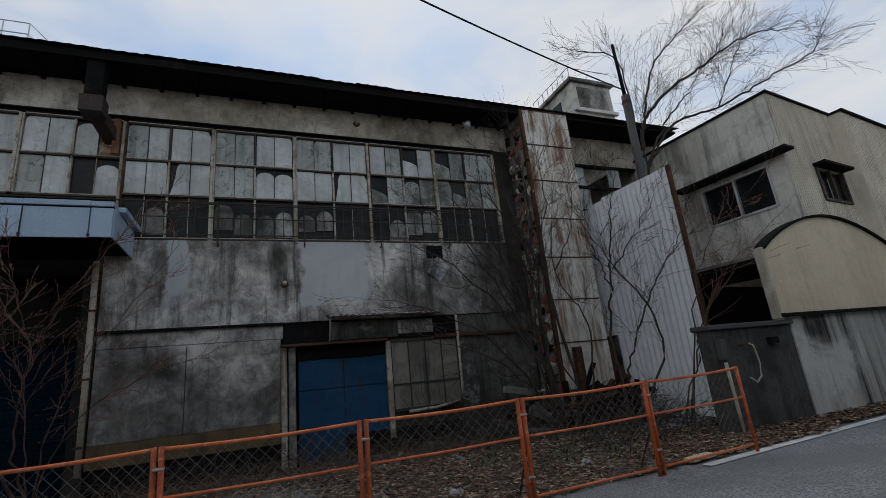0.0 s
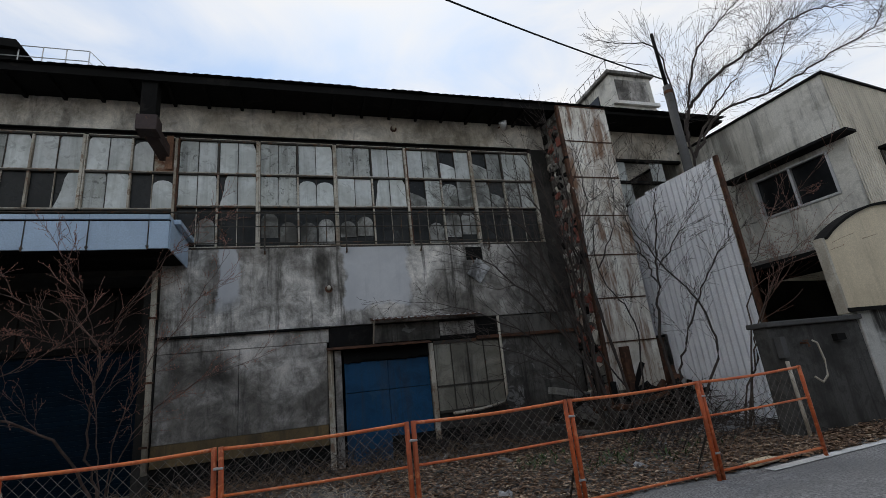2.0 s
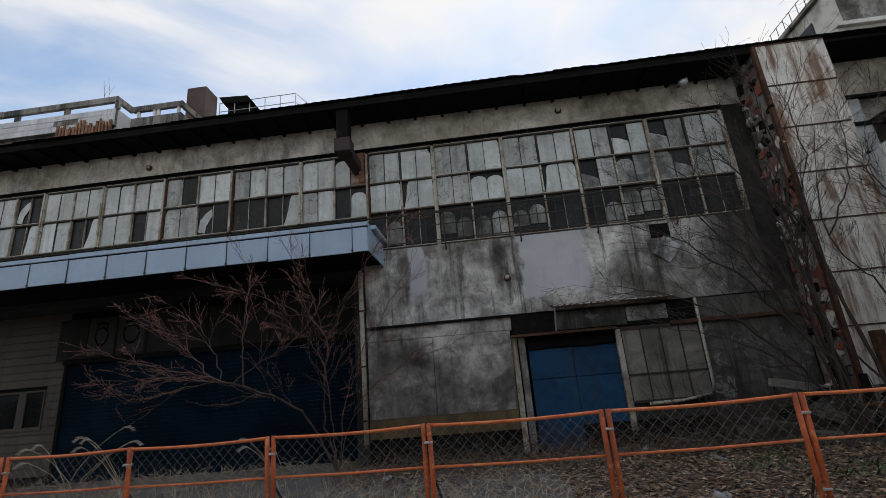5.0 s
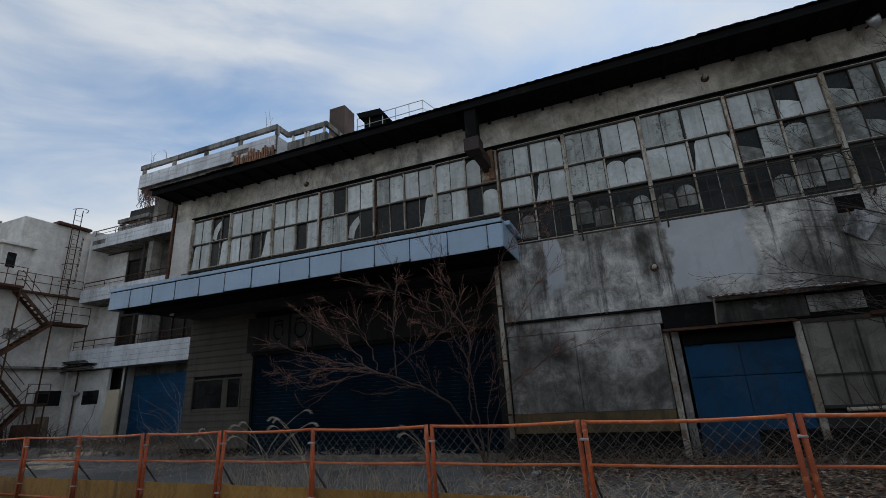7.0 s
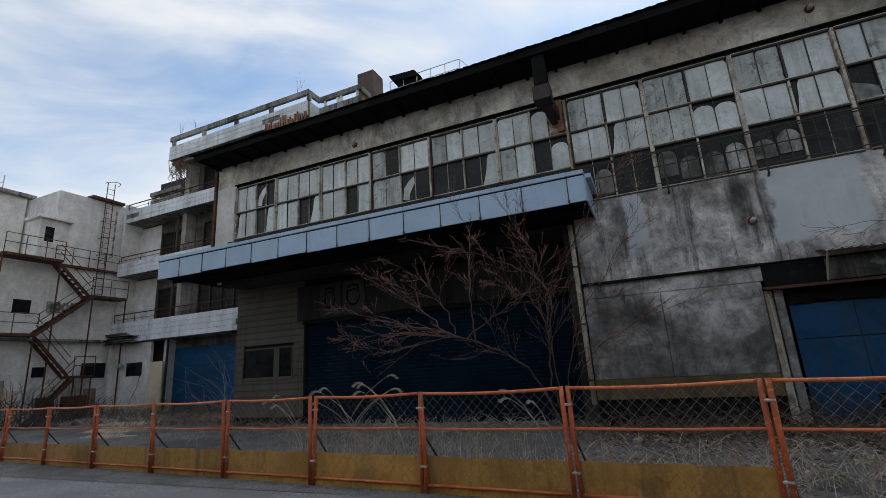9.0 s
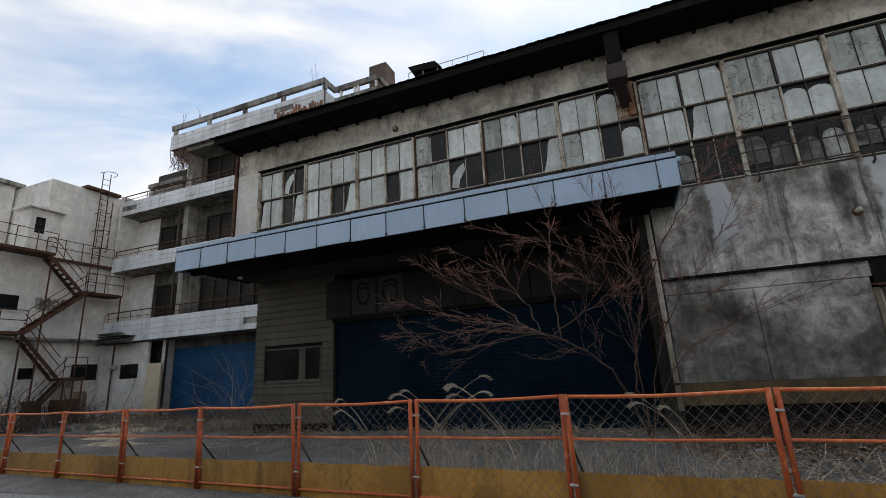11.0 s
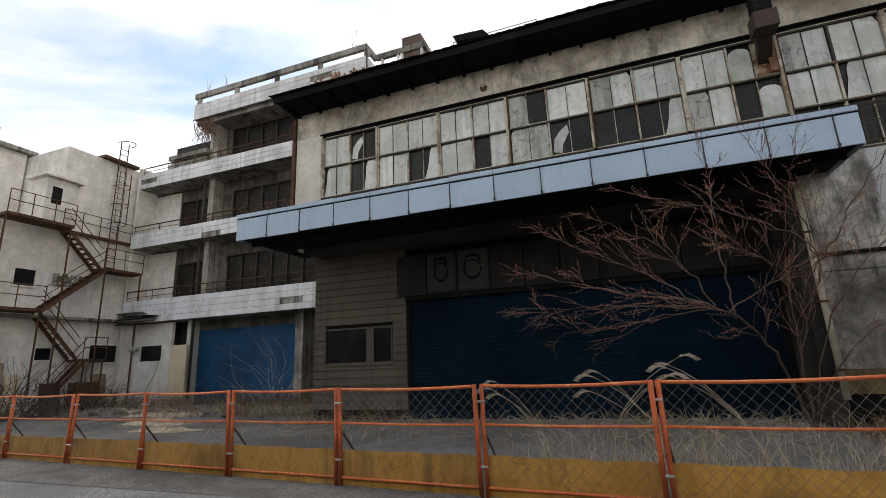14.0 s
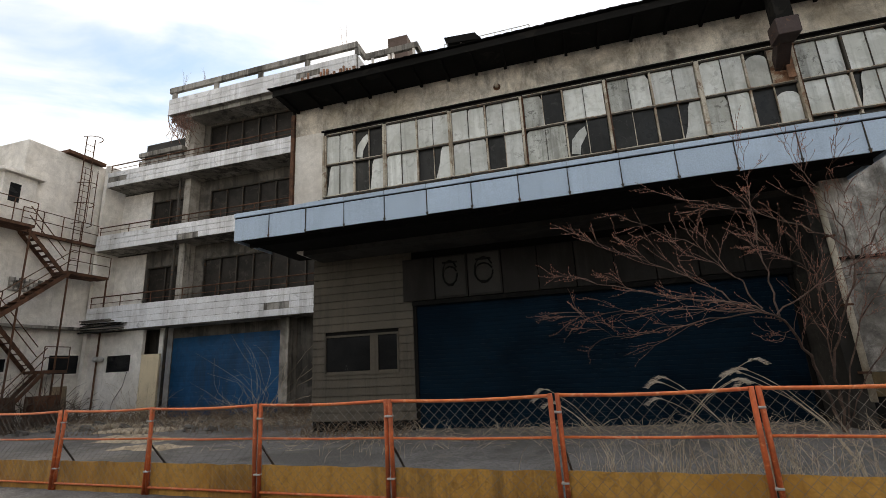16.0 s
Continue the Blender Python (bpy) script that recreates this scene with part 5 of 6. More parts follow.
for src in (plain, plated):
    for o in (*src.children_recursive, src):
        bpy.data.objects.remove(o)


# ---- bare shrubs and trees ----
def branch(limbs, twigs, buds, p, d, length, r, depth, rng, up, spread, budded, flat):
    pts, rs = [p], [r]
    seg = 6 if depth > 1 else 4
    for i in range(seg):
        d = (d + Vector((rng.gauss(0, 0.15), rng.gauss(0, 0.15), rng.gauss(0, 0.14) + up * 0.09))).normalized()
        p = p + d * length / seg
        pts.append(p)
        rs.append(max(0.0032, r * (1 - 0.5 * (i + 1) / seg)))
    (limbs if r > 0.013 else twigs).path(pts, rs, 7 if r > 0.013 else 3, cap=False)
    if depth == 0:
        if budded:
            for q in pts[1:]:
                if rng.random() < budded:
                    buds.path([q, q + Vector((rng.gauss(0, 0.01), rng.gauss(0, 0.01), 0.012)), q + Vector((0, 0, 0.024))], [0.003, 0.006, 0.001], 4, cap=False)
        return
    n = rng.randint(2, 3) if depth < 3 else rng.randint(2, 4)
    for k in range(n):
        i = max(1, min(seg, int(rng.uniform(0.2, 1.0) * seg + 0.5)))
        a = Vector((rng.gauss(0, 1), rng.gauss(0, 1), rng.gauss(0, flat))).normalized()
        nd = (d + a * spread).normalized()
        branch(limbs, twigs, buds, pts[i], nd, length * rng.uniform(0.5, 0.85), rs[i] * rng.uniform(0.5, 0.75), depth - 1, rng, up, spread, budded, flat)
    branch(limbs, twigs, buds, pts[-1], d, length * 0.72, rs[-1], depth - 1, rng, up, spread, budded, flat)


def shrub(name, at, stems, label, category, seed, up=0.6, spread=0.6, budded=0.3, depth=3, bole=0.0, twig="twig", flat=0.8):
    rng = random.Random(seed)
    t = thing(name, at, label, category)
    limbs, twigs, buds = Geo(), Geo(), Geo()
    top = Vector(at) + Vector((0, 0, bole))
    if bole:
        limbs.path([Vector(at) - Vector((0, 0, 0.05)), Vector(at) + Vector((0.05, 0.03, bole * 0.5)), top], [0.17, 0.14, 0.11], 9)
    for (dx, dy, dz), length, r in stems:
        o = Vector((rng.uniform(-0.15, 0.15), rng.uniform(-0.15, 0.15), -0.03)) if not bole else Vector((0, 0, -0.1))
        branch(limbs, twigs, buds, top + o, Vector((dx, dy, dz)).normalized(), length, r, depth, rng, up, spread, budded, flat)
    part("trunk", limbs, M["bark"], t, smooth=True)
    tagged(part("crown", twigs, M[twig], t), kind="stuff")
    if buds.v:
        tagged(part("bud_growth", buds, M["bud"], t), kind="stuff")
    return t


def arching_tree(at, limbs_to, label, seed, twig="twig", first=4, budded=0.5, lush=0.35):
    """A low spreading tree: limbs arch out from one foot and carry side twigs."""
    rng = random.Random(seed)
    t = thing("bare_tree", at, label, "tree")
    limbs, twigs, buds = Geo(), Geo(), Geo()
    foot = Vector(at)
    for (dx, dy, dz), r in limbs_to:
        p0 = foot + Vector((rng.uniform(-0.14, 0.14), rng.uniform(-0.14, 0.14), -0.04))
        p1, p2 = foot + Vector((dx * 0.32, dy * 0.5, dz * 0.85)), foot + Vector((dx, dy, dz))
        pts, rs = [], []
        n = 14
        for i in range(n + 1):
            s = i / n
            q = p0 * (1 - s) ** 2 + p1 * 2 * s * (1 - s) + p2 * s * s
            if 0 < i:
                q = q + Vector((rng.gauss(0, 0.035), rng.gauss(0, 0.04), rng.gauss(0, 0.035)))
            pts.append(q)
            rs.append(max(0.004, 0.72 * r * (1 - 0.85 * s)))
        limbs.path(pts, rs, 7, cap=False)
        for i in range(first, n + 1):
            for k in range(1 if rng.random() < 0.7 else 2):
                d = (pts[i] - pts[i - 1]).normalized()
                side = Vector((rng.gauss(0, 0.5), rng.gauss(0, 0.8), rng.gauss(0.25, 0.55)))
                nd = (d + side * 0.85).normalized()
                branch(limbs, twigs, buds, pts[i], nd, rng.uniform(0.5, 1.5) * (1.15 - 0.5 * i / n), min(0.012, rs[i] * 0.6), 2 if rng.random() < lush else 1, rng, 0.12, 0.5, budded, 0.7)
    part("trunk", limbs, M["bark"] if twig == "twig" else M["darktwig"], t, smooth=True)
    tagged(part("crown", twigs, M[twig], t), kind="stuff")
    if buds.v:
        tagged(part("bud_growth", buds, M["bud"], t), kind="stuff")
    return t


def limbed_tree(at, limbs_through, label, seed, first=0.3, bark="twigbark", twig="twig", budded=0.7, reach=1.0, slim=0.66):
    """A bare tree whose limbs bend through given points, with side twigs and buds."""
    rng = random.Random(seed)
    t = thing("bare_tree", at, label, "tree")
    twigs, buds = Geo(), Geo()
    for pts, r, tufts in limbs_through:
        way = [Vector(p) for p in pts]
        way = [way[0] * 2 - way[1]] + way + [way[-1] * 2 - way[-2]]
        line = []
        for i in range(1, len(way) - 2):
            a, b, c, d = way[i - 1:i + 3]
            for k in range(7):
                s = k / 7
                q = 0.5 * ((2 * b) + (c - a) * s + (2 * a - 5 * b + 4 * c - d) * s * s + (3 * b - a - 3 * c + d) * s ** 3)
                line.append(q + (Vector((rng.gauss(0, 0.02), rng.gauss(0, 0.025), rng.gauss(0, 0.02))) if line else Vector()))
        line.append(way[-2])
        n = len(line)
        rs = [max(0.004, slim * r * (1 - 0.85 * i / n)) for i in range(n)]
        limb = Geo().path(line, rs, 7, cap=False)
        for i in range(int(n * first), n):
            for k in range(tufts if rng.random() < 0.9 else 0):
                d = (line[i] - line[i - 1]).normalized()
                side = Vector((rng.gauss(0, 0.5), rng.gauss(0, 0.5), rng.gauss(0.05, 0.45)))
                branch(limb, twigs, buds, line[i], (d + side * 0.7).normalized(), reach * rng.uniform(0.3, 0.85) * (1.15 - 0.5 * i / n), min(0.0055, rs[i] * 0.6), 1 if rng.random() < (0.8 if budded else 0.5) else 2, rng, 0.05, 0.45, budded, 0.6)
        part("limb", limb, M[bark], t, smooth=True)
    tagged(part("crown", twigs, M[twig], t), kind="stuff")
    if buds.v:
        tagged(part("bud_growth", buds, M["bud"], t), kind="stuff")
    return t


FOOT = (-3.66, 10.62, gz(-3.6) - 0.03)
limbed_tree(FOOT, [([FOOT, (-4.2, 9.9, 1.25), (-5.18, 8.5, 1.96), (-6.6, 8.5, 2.35), (-8.1, 8.6, 2.8)], 0.042, 1),
                   ([(-5.18, 8.5, 1.96), (-6.3, 8.7, 2.1), (-8.3, 9.0, 2.2)], 0.022, 1), ([(-5.18, 8.5, 1.96), (-6.2, 8.6, 1.85), (-7.5, 8.8, 1.7)], 0.02, 1),
                   ([(-5.3, 8.5, 1.98), (-6.2, 8.8, 2.7), (-7.6, 9.0, 3.5)], 0.022, 1), ([(-5.2, 8.5, 2.0), (-5.7, 8.7, 2.9), (-6.9, 8.9, 3.8)], 0.02, 1),
                   ([(-4.9, 8.8, 1.8), (-4.95, 8.8, 2.9), (-4.9, 8.9, 4.1)], 0.024, 1), ([(-5.0, 8.6, 1.9), (-4.2, 8.6, 2.4), (-3.4, 8.7, 2.9)], 0.02, 1),
                   ([FOOT, (-3.75, 10.1, 1.3), (-3.5, 9.4, 2.75), (-4.5, 9.2, 3.5), (-6.0, 9.1, 4.1)], 0.036, 1), ([(-3.5, 9.4, 2.75), (-3.7, 9.2, 3.6), (-4.1, 9.1, 4.4)], 0.02, 1),
                   ([(-3.55, 9.5, 2.5), (-3.0, 9.3, 3.4), (-2.2, 9.1, 4.5), (-1.6, 9.1, 5.2)], 0.022, 1), ([FOOT, (-3.1, 10.2, 1.2), (-2.2, 9.8, 1.9), (-0.6, 9.6, 2.45)], 0.02, 1),
                   ([FOOT, (-3.2, 10.2, 1.8), (-2.4, 9.8, 3.0), (-1.45, 9.5, 4.4)], 0.022, 1), ([FOOT, (-3.7, 10.3, 1.5), (-3.9, 9.9, 2.6), (-4.6, 9.6, 3.2)], 0.022, 1)],
            "bare red-budded tree fanning out under the canopy", 21)
arching_tree((6.3, 9.3, gz(6)), [((-3.4, -0.3, 4.3), 0.05), ((-2.4, -0.5, 5.4), 0.055), ((-1.4, -0.6, 6.4), 0.055), ((-0.4, -0.4, 7.2), 0.05), ((-4.2, -0.3, 3.2), 0.04), ((-1.9, 0.2, 4.6), 0.045), ((-2.9, 0.3, 5.3), 0.045), ((-0.9, 0.1, 5.6), 0.045), ((-3.3, -0.6, 2.2), 0.035)],
             "thicket of dark bare stems leaning along the factory wall", 15, "darktwig", 4, 0.0, 0.35)
limbed_tree((6.9, 9.1, gz(7)), [([(6.9, 9.1, gz(7)), (6.6, 9.1, 1.6), (6.3, 9.1, 3.5), (6.3, 9.1, 4.4), (6.7, 9.1, 5.6), (6.6, 9.2, 7.4)], 0.06, 1), ([(6.6, 9.1, 1.6), (6.2, 9.1, 3.9), (5.5, 9.1, 4.8), (4.9, 9.1, 5.9)], 0.045, 1),
                                ([(6.9, 9.1, gz(7)), (7.3, 9.1, 2.4), (6.6, 9.1, 3.7), (7.1, 9.2, 6.3)], 0.04, 1), ([(6.6, 9.1, 3.7), (7.3, 9.0, 5.0), (7.5, 9.0, 6.6)], 0.03, 1), ([(6.8, 9.1, 0.8), (5.8, 9.2, 2.6), (4.8, 9.4, 3.6)], 0.035, 1)],
            "tall dark bare shrub before the tin pier", 4, 0.25, "darktwig", "darktwig", 0.0, 1.15, 0.6)
limbed_tree((7.5, 8.5, gz(8)), [([(7.5, 8.5, gz(8)), (7.5, 8.6, 2.0), (7.7, 8.6, 3.1), (8.0, 8.6, 4.2), (8.3, 8.6, 5.4), (8.8, 8.6, 6.6)], 0.065, 1), ([(7.6, 8.5, gz(8)), (8.6, 8.3, 1.6), (8.5, 8.5, 2.9), (8.0, 8.6, 3.6), (7.4, 8.6, 4.5), (6.9, 8.6, 5.4)], 0.05, 1),
                                ([(7.6, 8.5, 1.0), (7.9, 8.3, 1.9), (8.6, 8.1, 3.1), (9.0, 7.7, 3.9), (9.2, 7.3, 4.5)], 0.045, 1), ([(7.75, 8.6, 3.2), (7.5, 8.6, 3.9), (7.3, 8.6, 4.8), (8.0, 8.5, 6.1)], 0.032, 1), ([(7.9, 8.6, 3.6), (8.4, 8.3, 4.3), (9.0, 7.9, 5.3)], 0.032, 1)],
            "dark bare shrub with crossing stems before the corrugated screen", 8, 0.2, "darktwig", "darktwig", 0.0, 1.1, 0.58)
arching_tree((8.3, 7.6, gz(8)), [((2.6, -0.3, 3.4), 0.03), ((3.2, -0.2, 3.9), 0.032), ((2.2, -0.4, 4.6), 0.03)],
             "slim bare sapling with red buds leaning towards the neighbour", 55, "twig", 6, 0.5, 0.4)
limbed_tree((10.6, 9.3, gz(10)), [([(10.6, 9.3, 0.0), (10.62, 9.3, 3.6), (10.6, 9.3, 7.4)], 0.16, 0), ([(10.6, 9.3, 7.4), (10.87, 9.27, 8.38), (11.49, 8.98, 10.28), (12.25, 8.56, 11.17), (12.8, 8.21, 11.74)], 0.06, 2), ([(10.6, 9.3, 7.4), (10.87, 9.27, 8.38), (11.77, 8.83, 9.38), (12.63, 8.33, 9.92), (13.37, 7.77, 10.44), (13.92, 7.15, 10.57), (14.18, 6.56, 10.18)], 0.075, 2), ([(10.7, 9.3, 7.0), (11.43, 9.01, 8.28), (12.09, 8.65, 9.04), (12.63, 8.33, 9.83)], 0.05, 2), ([(10.7, 9.3, 6.9), (11.66, 8.89, 8.19), (12.88, 8.15, 8.51), (13.83, 7.27, 9.0), (14.22, 6.3, 9.15), (14.16, 5.85, 9.43)], 0.055, 2), ([(12.8, 8.21, 8.47), (13.3, 7.83, 9.66), (13.81, 7.3, 11.07)], 0.03, 2), ([(10.5, 9.3, 7.6), (10.35, 9.25, 10.4), (9.0, 9.2, 10.5), (8.1, 9.1, 10.4)], 0.035, 2), ([(12.63, 8.33, 9.92), (13.04, 8.03, 10.22), (13.46, 7.68, 11.33)], 0.03, 2)],
            "tall bare tree with sweeping limbs and fine twigs behind the screen", 31, 0.12, "darktwig", "darktwig", 0.0, 1.35, 0.8)

# ---- leaf litter and dry grass ----
def litter(name, spots, label, material, seed, size):
    rng = random.Random(seed)
    g = Geo()
    for x0, x1, y0, y1, n in spots:
        for _ in range(n):
            x, y = rng.uniform(x0, x1), rng.uniform(y0, y1)
            s, a, t = (0.35 + 0.9 * rng.random() ** 2) * size, rng.uniform(0, 6.28), rng.uniform(-0.6, 0.6)
            z = gz(x) + 0.012 + rng.random() ** 2 * 0.05
            ca, sa = math.cos(a), math.sin(a)
            k = rng.uniform(0.35, 0.6)
            g.add([(x + ca * s, y + sa * s, z + s * t * 0.5), (x - sa * s * k, y + ca * s * k, z + s * 0.3), (x - ca * s, y - sa * s, z - s * t * 0.2 + 0.005), (x + sa * s * k, y - ca * s * k, z + s * 0.25)], [(0, 1, 2), (0, 2, 3)])
    return solid_thing(name, g, material, label, "leaf litter", kind="stuff")


litter("leaf_litter", [(0.8, 7.5, 5.25, 9.4, 17000), (-3, 1.5, 8.5, 10.8, 2500), (7, 14, 5.45, 6.2, 5500), (5.6, 8.8, 5.2, 7.6, 4500), (-3, 1, 5.6, 8.5, 900)], "thick brown fallen leaves", M["leaf"], 2, 0.06)


def grass(name, at, n, h, label, seed, radius):
    rng = random.Random(seed)
    g = Geo()
    for _ in range(n):
        x, y = at[0] + rng.gauss(0, radius), at[1] + rng.gauss(0, radius * 0.5)
        a, l = rng.uniform(0, 6.28), h * rng.uniform(0.4, 1.1)
        d = Vector((math.cos(a), math.sin(a), 0)) * rng.uniform(0.05, 0.9)
        p = Vector((x, y, gz(x)))
        pts = [p + Vector((0, 0, l * s)) * (1 - 0.3 * s * d.length) + d * l * s * s for s in (0, 0.35, 0.7, 1)]
        g.path(pts, [0.005, 0.004, 0.003, 0.001], 3, cap=False)
    return solid_thing(name, g, M["straw"], label, "grass", kind="stuff", at=at)


for i, (x, y, n, h) in enumerate(((-5.6, 6.9, 90, 0.85), (-6.8, 6.8, 80, 0.8), (-4.4, 6.9, 90, 0.8), (-7.6, 7.2, 40, 0.6), (-1.5, 6.2, 110, 0.5), (-12, 9.0, 20, 0.4), (-3.2, 6.5, 90, 0.6), (-6.2, 6.6, 60, 0.7), (-0.2, 6.4, 60, 0.35), (-21.3, 16.4, 30, 1.2))):
    grass("dry_grass", (x, y, gz(x)), n, h, "tuft of dry straw-coloured grass", 40 + i, 0.55)


# ---- what hangs on the factory front ----
duct = thing("vent_duct", (-3.2, 10.1, 7.3), "brown square vent box with a chute into the window", "duct")
part("box", Geo().box(-3.43, -3.02, 9.95, 10.34, 7.35, 7.72), M["ductbrown"], duct, bevel=0.012)
part("neck", Geo().box(-3.38, -3.07, 10.0, 10.3, 7.72, 8.6), M["dark"], duct, bevel=0.01)
ca, cb = (Vector((-3.2, 10.3, 7.4)), Vector((-3.06, 10.95, 7.22)))
part("chute", Geo().add([ca + Vector(v) for v in ((-0.13, 0, -0.06), (0.13, 0, -0.06), (0.13, 0.05, 0.24), (-0.13, 0.05, 0.24))] + [cb + Vector(v) for v in ((-0.13, 0, -0.12), (0.13, 0, -0.12), (0.13, 0.05, 0.16), (-0.13, 0.05, 0.16))], [(3, 2, 1, 0), (4, 5, 6, 7), (0, 1, 5, 4), (1, 2, 6, 5), (2, 3, 7, 6), (3, 0, 4, 7)]), M["ductbrown"], duct, bevel=0.01)
part("bracket", Geo().box(-3.04, -2.9, FY - 0.1, FY - 0.062, 6.85, 7.7), M["rustlight"], duct, "flaking rust strip below the chute")
for x, z in ((2.36, 8.27), (0.5, 3.9), (-9.1, 8.1)):
    kn = thing("pipe_stub", (x, FY, z), "short rusted pipe stub poking from the wall", "pipe", group="wall pipe stubs")
    part("pipe", Geo().path([(x, FY, z), (x, FY - 0.16, z)], 0.05, 10), M["pvc"], kn, smooth=True)
    part("flange", Geo().path([(x, FY - 0.005, z - 0.01), (x, FY - 0.035, z - 0.01)], 0.09, 10), M["rust"], kn)
hb = thing("hanging_box", (4.2, FY, 4.2), "loose metal cover hanging below a hole in the wall", "metal cover")
part("cover", Geo().box(-0.22, 0.22, -0.02, 0.02, -0.24, 0.24, pose(4.25, FY - 0.14, 4.18, 18, 35, 8)), M["fresh"], hb, bevel=0.008)
# Dark plate on the wall face, coloured as the hole's shaded inside
part("hole", Geo().box(4.0, 4.45, FY - 0.034, FY - 0.026, 4.5, 4.85), M["dark"], hb)
part("strap", Geo().path([(4.15, FY - 0.02, 4.6), (4.15, FY - 0.13, 4.4)], 0.012, 5), M["rust"], hb)
lampb = thing("flood_lamp", (5.45, FY, 8.4), "broken white flood lamp under the eaves", "lamp")
part("head", Geo().path([(5.4, FY - 0.5, 8.4), (5.46, FY - 0.42, 8.3), (5.5, FY - 0.36, 8.22)], [0.12, 0.1, 0.05], 10), M["alu"], lampb, smooth=True)
part("bracket", Geo().path([(5.5, FY, 8.5), (5.48, FY - 0.4, 8.36)], 0.02, 6), M["rust"], lampb)

# drain pipe at the corner of the loading bay
dp = thing("drain_pipe", (-3.08, FY, 0.42), "faded cream drain pipe at the bay corner", "pipe")
part("pipe", Geo().path([(-3.04, FY - 0.1, 0.42), (-3.08, FY - 0.1, 4.42)], 0.055, 10), M["pvc"], dp, smooth=True)
for z in (0.9, 2.1, 3.4):
    part("clip", Geo().box(-3.14, -3.0, FY - 0.165, FY - 0.01, z, z + 0.04), M["rust"], dp)
wp = thing("water_pipe", (4.58, FY, 1), "white pipe running down beside the plastic screen", "pipe")
part("pipe", Geo().path([(4.62, FY - 0.08, 3.0), (4.6, FY - 0.08, 1.1), (4.5, FY - 0.1, 0.92), (3.9, FY - 0.12, 0.84), (3.2, FY - 0.1, 0.82)], 0.035, 8), M["pvc"], wp, smooth=True)

# guard bars before the broken lower panes
gb = thing("guard_bars", (1.8, FY - 0.15, 5.4), "rusted guard bars across the broken lower panes", "bars")
for z in (5.02, 5.42, 5.74):
    part("bar", Geo().path([(-2.8, FY - 0.13, z), (1.8, FY - 0.13, z - 0.01), (6.3, FY - 0.13, z)], 0.014, 5), M["frame_dark"], gb)
for i in range(20):
    x = -2.75 + i * 0.4625
    part("upright", Geo().path([(x, FY - 0.13, 4.82 if i % 4 == 0 else 5.0), (x, FY - 0.13, 5.76)], 0.011 if i % 4 else 0.02, 5), M["frame_dark"], gb)
for i in range(5):
    x = -2.75 + i * 1.85
    part("stay", Geo().path([(x, FY - 0.14, 4.82), (x, FY - 0.02, 4.78)], 0.02, 5), M["rust"], gb)

# sign remains: two painted marks
sg = thing("sign_marks", (-10.6, RY, 3.7), "two flaked dark painted marks on pale sign boards", "sign")
for k, x in enumerate((-10.87, -9.98)):
    # Plate grey is lowered as well, for the shade in the bay
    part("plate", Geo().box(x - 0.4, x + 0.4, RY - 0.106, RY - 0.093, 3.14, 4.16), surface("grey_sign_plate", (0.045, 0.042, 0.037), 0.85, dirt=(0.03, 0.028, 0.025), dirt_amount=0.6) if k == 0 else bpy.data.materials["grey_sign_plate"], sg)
    for a, b in ((0.2, 0.42), (-0.12, 0.3)):
        part("mark", Geo().path([(x + 0.24 * math.cos(s) * (1 if k else 0.8), RY - 0.11, 3.68 + b * 0.8 * math.sin(s) + a * 0.2) for s in [0.4 + i * 0.58 for i in range(11)]], 0.022, 4), M["dark"], sg)
    part("mark", Geo().box(x - 0.2, x + 0.2, RY - 0.114, RY - 0.107, 3.98, 4.03), M["dark"], sg)

# ---- rubble and lumber by the pier ----
rb = random.Random(77)


def slab(name, x, y, z, sx, sy, sz, rx, ry, rz, mat, label, cat="rubble"):
    m = pose(x, y, z, rx, ry, rz)
    pts = [(-sx, -sy), (-sx * 0.2, -sy * rb.uniform(0.9, 1.2)), (sx * 0.9, -sy), (sx, sy * rb.uniform(0.2, 0.7)), (sx * 0.6, sy), (-sx * 0.8, sy * rb.uniform(0.8, 1.0))]
    g = Geo().prism(pts, "z", -sz, sz)
    g.v = [tuple(m @ Vector(p)) for p in g.v]
    return solid_thing(name, g, mat, label, cat, group="rubble by the pier", at=(x, y, z), bevel=0.012)


for x, y, z, sx, sy, sz, rx, ry, rz, k in ((5.5, 10.3, 0.2, 0.5, 0.35, 0.15, 8, 5, 20, "rubble"), (6.2, 10.0, 0.5, 0.45, 0.3, 0.1, 25, -10, 60, "rubble"), (6.0, 10.4, 0.95, 0.55, 0.25, 0.08, 5, 12, 10, "concrete"), (6.6, 9.7, 0.25, 0.4, 0.4, 0.22, 5, 8, 40, "rubble"),
                                         (7.9, 9.5, 0.3, 0.45, 0.35, 0.16, 14, 12, 12, "dark"), (8.5, 9.7, 0.5, 0.4, 0.3, 0.2, 20, -16, 35, "dark"), (7.4, 9.4, 0.6, 0.6, 0.25, 0.06, 30, -24, 25, "dark"),
                                         (4.9, 10.2, 0.15, 0.35, 0.3, 0.12, 0, 10, 50, "rubble"), (3.6, 10.2, 0.08, 0.35, 0.2, 0.07, 4, 8, 15, "rubble"), (5.7, 9.6, 0.1, 0.3, 0.25, 0.1, 5, 4, 75, "rubble")):
    slab("concrete_slab" if k != "dark" else "charred_block", x, y, z + gz(x), sx, sy, sz, rx, ry, rz, M[k], "broken grey concrete slab lying on the pile" if k != "dark" else "charred dark block lying on the pile")
mound = Geo()
nx, ny = 34, 16
rows = []
